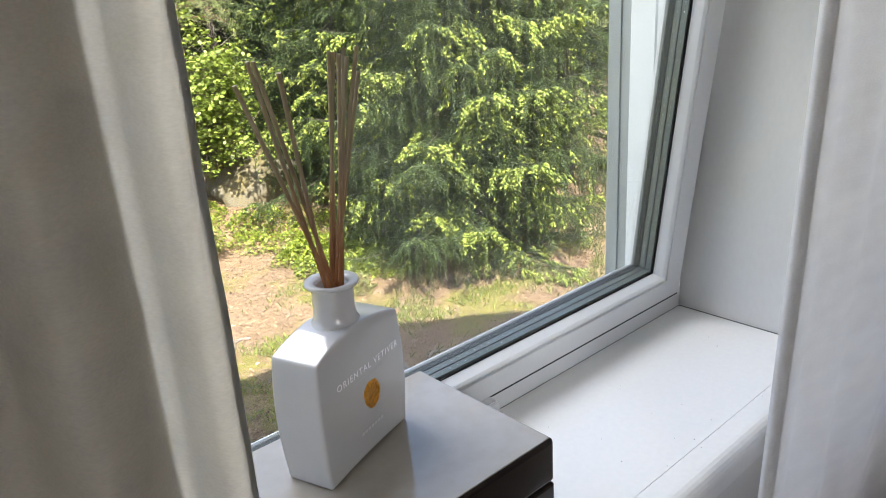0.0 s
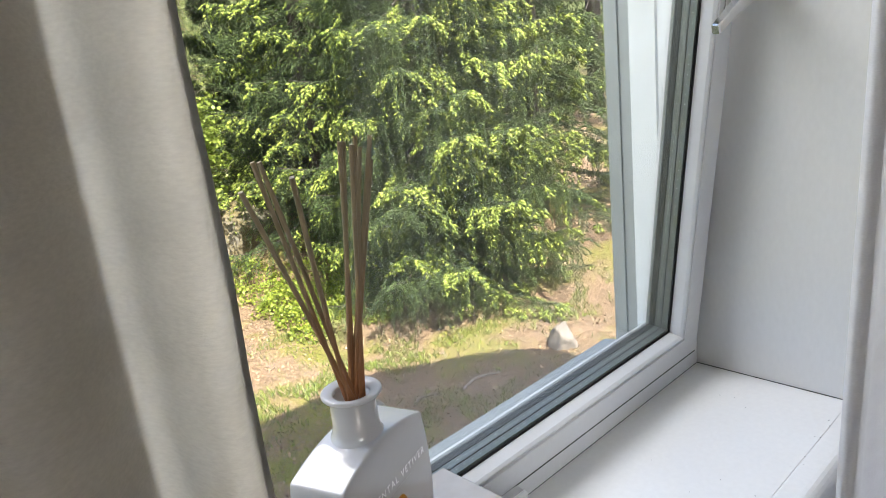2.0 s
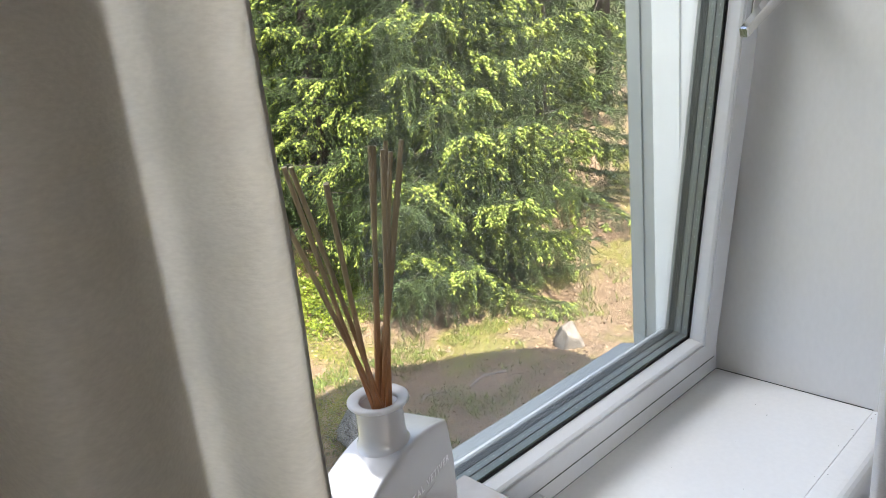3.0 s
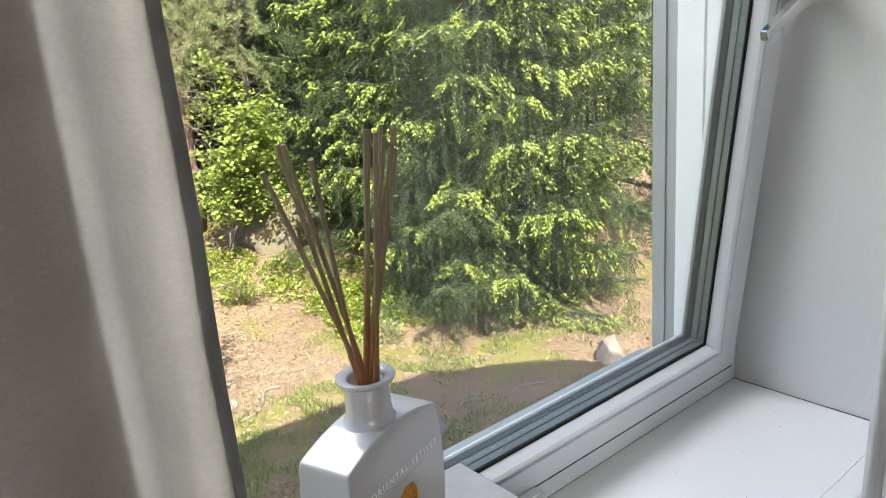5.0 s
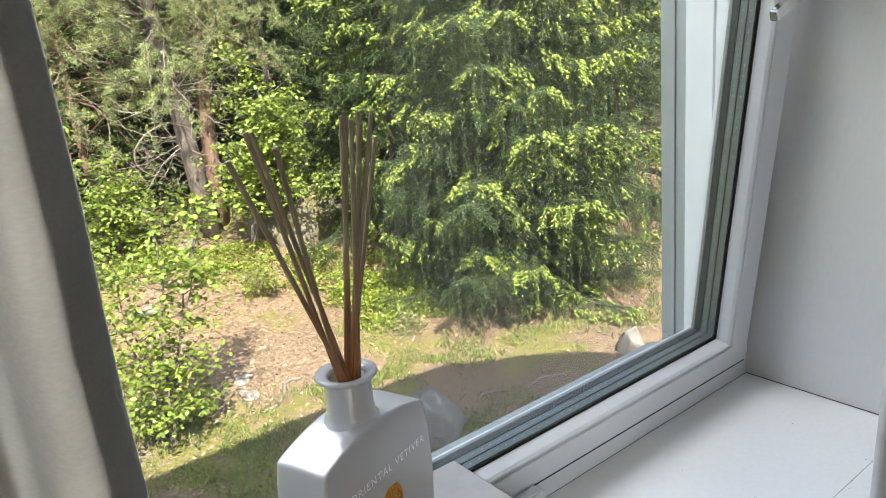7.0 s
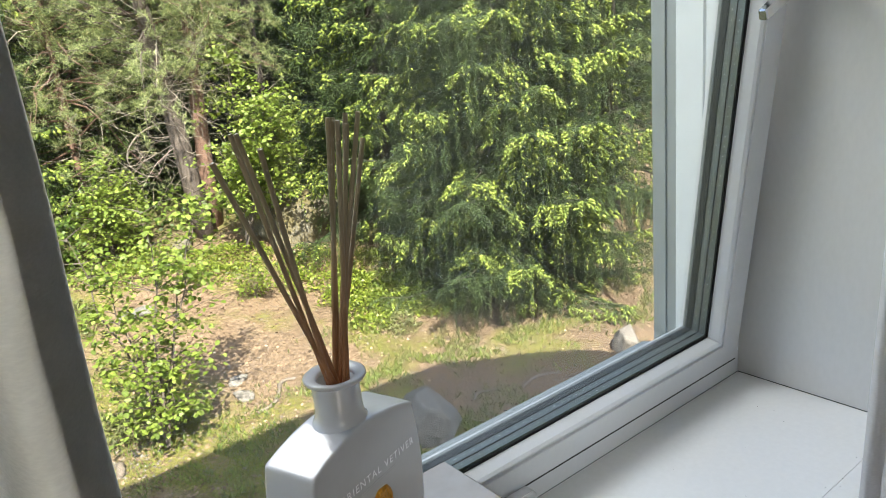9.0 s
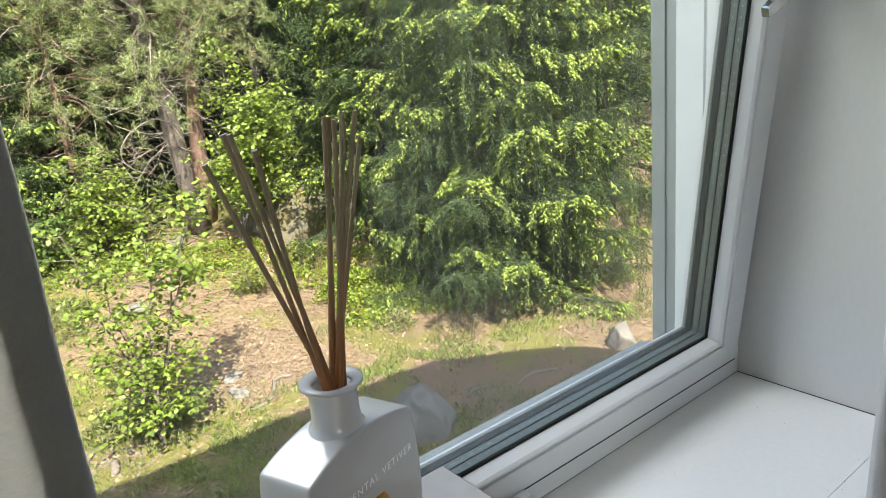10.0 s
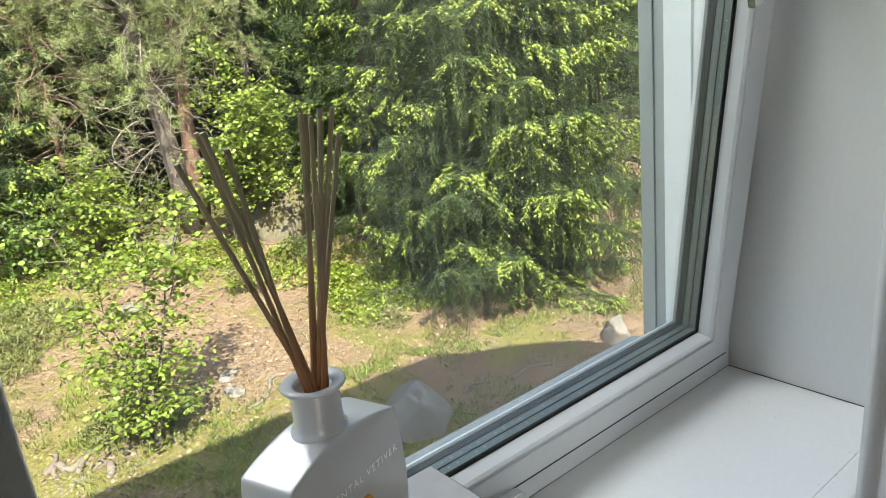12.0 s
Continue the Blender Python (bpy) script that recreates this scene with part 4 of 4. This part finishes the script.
def pine(name, x, y, tall, seed, label, bark, lean=(0, 0), crown_from=0.35, width=2.2, clumps=130, radius=0.14, dead=60):
    """Scots pine: a bare scaly trunk, crooked limbs with dead twigs below, tufts of long needles above."""
    rng = np.random.default_rng(seed)
    root = thing(name, label, "tree", pose(x, y, height(x, y)))
    s = np.linspace(0, 1, 9)
    line = np.stack([lean[0] * s + 0.10 * np.sin(4 * s + seed), lean[1] * s + 0.10 * np.cos(3 * s + seed), tall * s - 0.25], 1)
    part("trunk", tube([tuple(q) for q in line], [radius * (1.25 if k == 0 else 1 - 0.75 * v) for k, v in enumerate(s)], 10), bark, root, smooth=True)
    bm, dead_bm = bmesh.new(), bmesh.new()
    P, D = [], []
    for i in range(clumps + dead):
        is_dead = i >= clumps
        t = rng.uniform(crown_from, 1.0) if not is_dead else rng.uniform(crown_from * 0.45, min(1, crown_from + 0.4))
        b = np.array([np.interp(t, s, line[:, c]) for c in range(3)])
        a = rng.uniform(0, 6.283)
        ln = width * rng.uniform(0.25, 1.0) * (1.15 - 0.6 * t)
        pts, cur, d = [b], b.copy(), np.array([math.cos(a), math.sin(a), rng.uniform(-0.35, 0.35)])
        for k in range(5):
            d = unit(d + rng.normal(0, 0.28, 3))
            cur = cur + d * ln / 5
            pts.append(cur.copy())
        tube([tuple(q) for q in pts], [0.022 * (1 - k / 5.5) * (0.36 if is_dead else 1) + 0.0015 for k in range(6)], 4, dead_bm if is_dead else bm, cap=False)
        if is_dead:
            for k in range(4):
                q = pts[2 + k % 4]
                w = unit(rng.normal(0, 1, 3)) * ln * 0.3
                tube([tuple(q), tuple(q + w * 0.5 + rng.normal(0, 0.03, 3)), tuple(q + w)], [0.0045, 0.003, 0.0015], 3, dead_bm, cap=False)
        else:
            for k in range(2, 6):
                for _ in range(3):
                    c = pts[k] + rng.normal(0, 0.10, 3)
                    m = 34
                    P.append(c + rng.normal(0, 0.035, (m, 3)))
                    D.append(unit(rng.normal(0, 1, (m, 3)) + np.array([0, 0, 0.5])))
    tagged(part("limbs", bm, bark, root), kind="stuff")
    if dead:
        tagged(part("dead_twigs", dead_bm, M_TWIG, root, "pale bare twigs"), kind="stuff")
    P, D = np.concatenate(P), np.concatenate(D)
    sz = rng.uniform(0.075, 0.12, len(P))
    tagged(scatter("needles", NEEDLE_V, NEEDLE_F, frames_along(P, D, np.stack([sz, sz * 0.6, sz], 1), rng), M_PINE, root), kind="stuff")
    return root


def rock(name, x, y, sx, sy, sz, seed, mat, label, sink=0.3, turn=0.0, rough=0.35):
    bm = bmesh.new()
    bmesh.ops.create_icosphere(bm, subdivisions=4, radius=1)
    for v in bm.verts:
        p = v.co.copy()
        k = 1 + rough * noise.noise(p * 1.3 + Vector((seed, 0, 0))) + 0.35 * rough * noise.noise(p * 3.5 + Vector((0, seed, 0)))
        # flat broken faces
        for j in range(9):
            a, b = seed * 1.7 + j * 2.4, -0.3 + ((seed * 0.37 + j * 0.41) % 1.6)
            nrm = Vector((math.cos(a) * math.cos(b), math.sin(a) * math.cos(b), math.sin(b)))
            dd = (p * k).dot(nrm)
            if dd > 0.66:
                k *= 0.66 / dd * 0.9 + 0.1
        k += 0.025 * noise.noise(p * 9 + Vector((seed, seed, 0)))
        v.co = Vector((p.x * sx * k, p.y * sy * k, p.z * sz * k))
    ob = part(name, bm, mat, smooth=True)
    ob.matrix_world = pose(x, y, height(x, y) + sz * (1 - 2 * sink), 0, 0, turn)
    return tagged(ob, label, "rock")


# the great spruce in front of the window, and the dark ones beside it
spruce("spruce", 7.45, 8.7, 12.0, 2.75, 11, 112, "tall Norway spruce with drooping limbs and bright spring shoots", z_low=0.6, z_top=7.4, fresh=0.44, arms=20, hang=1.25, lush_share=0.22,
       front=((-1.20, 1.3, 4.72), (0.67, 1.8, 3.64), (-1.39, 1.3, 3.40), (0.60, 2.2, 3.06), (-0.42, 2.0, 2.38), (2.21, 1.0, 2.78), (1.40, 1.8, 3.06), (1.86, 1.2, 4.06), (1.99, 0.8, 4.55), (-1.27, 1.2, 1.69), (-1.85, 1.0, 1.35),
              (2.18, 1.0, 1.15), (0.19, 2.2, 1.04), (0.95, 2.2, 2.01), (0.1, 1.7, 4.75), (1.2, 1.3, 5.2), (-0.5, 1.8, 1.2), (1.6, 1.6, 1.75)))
spruce("spruce", 9.2, 14.6, 13.0, 2.8, 12, 80, "dark spruce standing behind the clearing", z_low=0.6, grain=1.9, z_top=10, fresh=0.25, arms=14)
spruce("spruce", 7.3, 11.9, 12.0, 2.2, 13, 135, "slender spruce with yellow-green shoot tips", z_low=0.9, grain=1.2, z_top=8, fresh=0.55, arms=16)
spruce("spruce", 11.3, 9.4, 12.0, 2.8, 14, 95, "spruce at the edge of the slope", z_low=0.8, grain=1.4, z_top=9, fresh=0.35)
spruce("spruce", 4.2, 20.0, 9.0, 2.6, 15, 70, "dark spruce at the back of the clearing", z_low=0.2, grain=1.9, z_top=8.5, fresh=0.1)
spruce("spruce", 0.95, 17.6, 10.0, 2.6, 16, 70, "dark spruce among green shrubs", z_low=0.2, grain=1.9, z_top=8, fresh=0.2)
spruce("spruce", 6.0, 18.5, 11.0, 2.6, 17, 70, "dark spruce behind the rock outcrop", z_low=0.3, grain=2.0, z_top=9.5, fresh=0.15)

grey_pine = pine("pine", 4.29, 15.15, 12.0, 21, "pine with a thick grey scaly trunk and bare twigs", M_BARK, lean=(-0.7, 0.2), crown_from=0.28, width=3.0, radius=0.23, clumps=250, dead=90)
red_pine = pine("pine", 4.62, 15.4, 12.5, 22, "pine with reddish flaking bark and bare twigs", M_PINEBARK, lean=(0.9, -0.3), crown_from=0.28, width=3.0, radius=0.19, clumps=230, dead=90)
pine("pine", 6.86, 16.2, 11.0, 23, "thin dark pine trunk behind the birch leaves", M_DARKBARK, lean=(-0.2, 0), crown_from=0.4, width=1.6, clumps=70, radius=0.11, dead=40)
# crooked dead limbs that hang from the pine trunks; across the view and height
for owner, reach, r in ((grey_pine, ((0.0, 2.35), (-0.4, 2.5), (-0.85, 2.35), (-1.12, 2.05), (-1.15, 1.75), (-0.95, 1.5), (-0.7, 1.4)), 0.02), (red_pine, ((0.05, 3.0), (-0.2, 2.95), (-0.36, 2.7), (-0.42, 2.3), (-0.45, 2.0)), 0.034)):
    line = smooth_line(reach, 4)
    part("dead_limb", tube([(0.949 * p.x + 0.25 * p.x * p.x * -0.3, -0.316 * p.x - 0.25 * abs(p.x), p.y) for p in line], [r * (1.1 - 0.75 * k / len(line)) for k in range(len(line))], 6), M_TWIG, owner, "pale crooked dead limb", smooth=True)
pine("pine", 2.6, 17.0, 12.5, 24, "pine with a red upper trunk at the back", M_PINEBARK, lean=(-0.4, 0), crown_from=0.16, width=3.0, radius=0.10, clumps=280, dead=60)

# woods far behind
for k, (fx, fy) in enumerate([(-8, 30), (-3, 31), (1.0, 25), (4.6, 23), (8.5, 21), (12.5, 19.5), (16, 17), (19, 13), (8, 31), (14, 29), (20, 25), (0, 38), (-12, 26), (25, 20), (4, 30), (-4.5, 23), (11, 25), (16, 22), (-1.2, 29), (6.5, 26)]):
    spruce("spruce", fx, fy, 14 + (k % 3) * 2, 3.6, 40 + k, 55, "dark spruce in the woods behind", z_low=0.2, grain=2.8, fresh=0.12, arms=12)

# young broad-leaved growth
leafy("birch_sapling", 1.0, 7.9, 3.5, 1.3, 31, 5, 3000, 0.078, M_LEAF, "young birch sapling with fresh bright green leaves", "tree", lean=(0.15, 0.2), low=0.12, taper=0.3)
leafy("rowan", 4.55, 13.4, 4.4, 1.35, 32, 7, 7000, 0.092, M_LEAF, "young broad-leaved tree with light spring leaves", "tree", lean=(0.8, -0.45), low=0.34)
leafy("shrub", 0.9, 14.6, 1.4, 1.2, 33, 10, 3200, 0.08, M_LEAF_D, "green leafy shrub at the wood's edge")
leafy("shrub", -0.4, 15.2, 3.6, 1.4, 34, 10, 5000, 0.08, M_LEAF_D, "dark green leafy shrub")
leafy("shrub", 2.3, 14.7, 2.2, 1.25, 35, 10, 3600, 0.08, M_LEAF, "bright green leafy shrub under the pines")
leafy("shrub", 3.8, 11.4, 0.8, 0.6, 36, 9, 900, 0.05, M_BILBERRY, "small leafy bush beside the path")
leafy("young_tree", 2.3, 18.4, 5.2, 1.5, 39, 6, 5200, 0.085, M_LEAF, "young broad-leaved tree in the half shade", "tree", low=0.15)
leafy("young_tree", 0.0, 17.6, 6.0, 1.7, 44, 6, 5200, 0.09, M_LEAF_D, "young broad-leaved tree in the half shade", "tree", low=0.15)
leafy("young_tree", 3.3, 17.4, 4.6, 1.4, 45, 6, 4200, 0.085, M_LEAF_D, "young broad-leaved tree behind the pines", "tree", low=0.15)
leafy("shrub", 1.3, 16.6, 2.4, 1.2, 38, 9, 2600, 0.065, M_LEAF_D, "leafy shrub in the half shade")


def low_cover(name, spots, mat, size, label, rise, seed, per, category="plants"):
    """Dwarf shrubs as one cover of small leaves."""
    rng = np.random.default_rng(seed)
    P, D = [], []
    for x, y, r in spots:
        n = int(per * r * r)
        a, q = rng.uniform(0, 6.283, n), np.sqrt(rng.uniform(0, 1, n)) * r
        px, py = x + q * np.cos(a), y + q * np.sin(a)
        hz = np.array([height(u, v) for u, v in zip(px, py)])
        lump = np.array([max(0.1, 0.6 + noise.noise(Vector((u * 3, v * 3, seed)))) for u, v in zip(px, py)])
        P.append(np.stack([px, py, hz + rise * lump * rng.uniform(0.05, 1, n) * (1 - 0.7 * (q / r) ** 2)], 1))
        D.append(np.stack([rng.normal(0, 1, n), rng.normal(0, 1, n), rng.uniform(-0.1, 1.2, n)], 1))
    P, D = np.concatenate(P), np.concatenate(D)
    ob = scatter(name, LEAF_V if mat is not M_HEATHER else NEEDLE_V, LEAF_F if mat is not M_HEATHER else NEEDLE_F, frames_along(P, D, rng.uniform(0.7, 1.3, len(P)) * size, rng, roll=0.6), mat)
    return tagged(ob, label, category, kind="stuff")


low_cover("bilberry", [(5.6, 10.2, 0.9), (6.2, 11.0, 0.8), (5.0, 9.6, 0.5), (6.0, 9.2, 0.7), (5.2, 12.0, 0.7), (4.2, 13.2, 0.8), (2.9, 14.2, 0.9), (4.7, 9.0, 0.35), (5.3, 10.8, 0.6), (5.6, 9.6, 0.5), (4.9, 10.3, 0.4), (3.5, 12.7, 0.5), (4.6, 11.4, 0.4), (6.6, 10.2, 0.6)], M_BILBERRY, 0.05, "bright green bilberry bushes on the forest floor", 0.42, 51, 2600)
low_cover("heather", [(0.5, 12.4, 0.9), (-0.3, 11.6, 0.8), (0.6, 8.6, 0.35), (1.0, 8.3, 0.25), (1.4, 8.4, 0.2), (5.0, 8.6, 0.3)], M_HEATHER, 0.10, "brownish green heather tufts", 0.40, 52, 4200)
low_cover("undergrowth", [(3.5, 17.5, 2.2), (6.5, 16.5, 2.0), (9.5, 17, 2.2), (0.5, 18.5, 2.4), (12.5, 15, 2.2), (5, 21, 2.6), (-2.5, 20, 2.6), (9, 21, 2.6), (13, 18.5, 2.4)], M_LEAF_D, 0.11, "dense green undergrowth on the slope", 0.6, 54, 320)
low_cover("green_cover", [(-0.6, 13.4, 1.4), (0.6, 14.6, 1.3), (2.2, 13.6, 0.7), (-1.6, 12.4, 1.1)], M_LEAF, 0.055, "low bright green plants", 0.35, 53, 1700)


def grass(name, spots, seed, per, tall, label):
    rng = np.random.default_rng(seed)
    P, D = [], []
    for x, y, rx, ry in spots:
        n = int(per * rx * ry)
        px, py = x + rng.normal(0, rx * 0.5, n), y + rng.normal(0, ry * 0.5, n)
        keep = np.array([noise.noise(Vector((u * 2.2, v * 2.2, seed))) > -0.05 for u, v in zip(px, py)])
        px, py = px[keep], py[keep]
        P.append(np.stack([px, py, [height(u, v) for u, v in zip(px, py)]], 1))
        D.append(np.stack([rng.normal(0, 0.55, len(px)), rng.normal(0, 0.55, len(px)), np.ones(len(px))], 1))
    P, D = np.concatenate(P), np.concatenate(D)
    sz = rng.uniform(0.5, 1.3, len(P)) * tall
    ob = scatter(name, NEEDLE_V, NEEDLE_F, frames_along(P, D, np.stack([sz, sz * 0.8, sz], 1), rng), M_GRASS)
    return tagged(ob, label, "grass", kind="stuff")


grass("grass", [(4.6, 7.5, 1.6, 0.5), (3.3, 7.6, 1.2, 0.6), (6.5, 7.0, 1.2, 0.5), (0.6, 8.9, 1.3, 1.1), (2.0, 7.4, 1.6, 0.7), (1.0, 6.6, 2.0, 1.2), (4.2, 5.6, 1.8, 0.8), (8.2, 6.3, 1.6, 0.8), (0.0, 10.2, 1.4, 1.0), (4.4, 9.0, 0.8, 0.5), (4.3, 7.3, 1.3, 0.35), (5.2, 7.0, 0.9, 0.35)],
      61, 1700, 0.085, "thin yellow-green grass tufts")

# dry leaves, cones and chips on the ground
rng = np.random.default_rng(71)
n = 60000
px, py = rng.uniform(-2, 13, n), rng.uniform(4, 15, n)
P = np.stack([px, py, [height(u, v) + 0.006 for u, v in zip(px, py)]], 1)
D = np.stack([rng.normal(0, 1, n), rng.normal(0, 1, n), rng.normal(0, 0.2, n)], 1)
tagged(scatter("leaf_litter", LEAF_V, LEAF_F, frames_along(P, D, rng.uniform(0.018, 0.06, n), rng, roll=0.35), M_LITTER), "dry brown leaves and chips on the ground", "leaf litter", kind="stuff")

# small pale stones and chips by the roots and along the path
rng = np.random.default_rng(83)
n = 700
px = np.where(rng.uniform(0, 1, n) < 0.4, rng.normal(0.4, 0.5, n), rng.uniform(0.5, 7.5, n))
py = np.where(px < 1.3, rng.normal(7.9, 0.35, n), rng.uniform(5.4, 11.5, n))
m = np.zeros((n, 4, 4))
turn, size = rng.uniform(0, 6.283, n), rng.uniform(0.012, 0.038, n)
m[:, 0, 0], m[:, 0, 1], m[:, 1, 0], m[:, 1, 1] = size * np.cos(turn), -size * np.sin(turn) * 0.7, size * np.sin(turn), size * np.cos(turn) * 0.7
m[:, 2, 2], m[:, 3, 3] = size * 0.55, 1
m[:, :3, 3] = np.stack([px, py, [height(u, v) for u, v in zip(px, py)]], 1)
tagged(scatter("pebbles", CRUMB, [(0, 1, 4), (1, 2, 4), (2, 3, 4), (3, 0, 4)], m, M_ROCKW), "small pale stones and chips on the ground", "stones", kind="stuff")

rock("rock", 3.4, 5.85, 0.50, 0.40, 0.50, 3, M_ROCK, "grey granite boulder in the house's shade", sink=0.28, turn=30)
rock("rock", 6.78, 5.52, 0.27, 0.22, 0.27, 14, M_ROCKW, "pale whitish stone on the slope", sink=0.22, turn=60, rough=0.6)
rock("rock_outcrop", 6.05, 13.4, 1.05, 0.7, 0.85, 6, M_MOSSROCK, "mossy rock outcrop below the trees", sink=0.3)
rock("rock_outcrop", 5.6, 14.4, 0.9, 0.6, 0.75, 8, M_MOSSROCK, "mossy rock outcrop below the trees", sink=0.3, turn=40)
rock("rock", 3.6, 14.6, 0.35, 0.3, 0.22, 9, M_MOSSROCK, "grey stone at the foot of the pines", sink=0.3)
rock("rock", 2.2, 8.4, 0.13, 0.26, 0.05, 10, M_ROCKW, "flat pale stone in the path", sink=0.3, turn=20)
rock("rock", 2.35, 8.95, 0.22, 0.16, 0.04, 11, M_ROCKW, "flat pale stone in the path", sink=0.3, turn=50)
rock("rock", 1.9, 12.0, 0.4, 0.22, 0.10, 12, M_ROCK, "flat grey stone at the end of the path", sink=0.3, turn=15)


def root_piece(name, pts, r, label, category="root"):
    rng = random.Random(len(pts) * 7 + int(r * 1e4) + int(pts[0][0] * 100))
    line = smooth_line(pts, 6)
    q = [(p.x + rng.uniform(-0.01, 0.01), p.y + rng.uniform(-0.01, 0.01), height(p.x, p.y) + r * 0.4) for p in line]
    rad = [r * (0.55 + 0.45 * math.sin(math.pi * (0.12 + 0.8 * i / len(q)))) * rng.uniform(0.8, 1.15) for i in range(len(q))]
    ob = part(name, tube(q, rad, 7), M_ROOT, smooth=True)
    return tagged(ob, label, category)


root_piece("root", [(2.95, 8.3), (2.75, 8.35), (2.6, 8.15), (2.45, 7.95), (2.15, 7.85)], 0.032, "pale bare tree root on the path")
root_piece("root", [(0.25, 8.3), (0.05, 8.15), (-0.05, 8.35), (-0.2, 8.25)], 0.05, "weathered grey root lying on the ground")
root_piece("root", [(0.5, 8.45), (0.25, 8.3), (0.1, 8.0)], 0.04, "weathered grey root lying on the ground")
root_piece("root", [(0.0, 8.6), (-0.1, 8.3), (-0.12, 8.1)], 0.035, "weathered grey root lying on the ground")
root_piece("root", [(0.42, 7.9), (0.4, 7.75), (0.36, 7.6)], 0.05, "weathered grey root lying on the ground")
root_piece("stick", [(3.9, 5.75), (4.0, 5.65), (4.08, 5.5)], 0.02, "pale short stick on the ground", "stick")
root_piece("root", [(5.6, 5.7), (5.3, 5.9), (5.0, 5.85)], 0.03, "half-buried root in the trodden earth")
root_piece("root", [(4.75, 6.0), (4.5, 6.15), (4.3, 6.05)], 0.025, "half-buried root in the trodden earth")

rng3 = random.Random(9)
for k in range(14):
    sx, sy = rng3.uniform(0.0, 6.5), rng3.uniform(5.2, 10.5)
    a, ln = rng3.uniform(0, 6.28), rng3.uniform(0.15, 0.4)
    root_piece("twig", [(sx, sy), (sx + 0.5 * ln * math.cos(a), sy + 0.5 * ln * math.sin(a)), (sx + ln * math.cos(a + 0.3), sy + ln * math.sin(a + 0.3))], 0.008, "dry fallen twig on the forest floor", "twig")
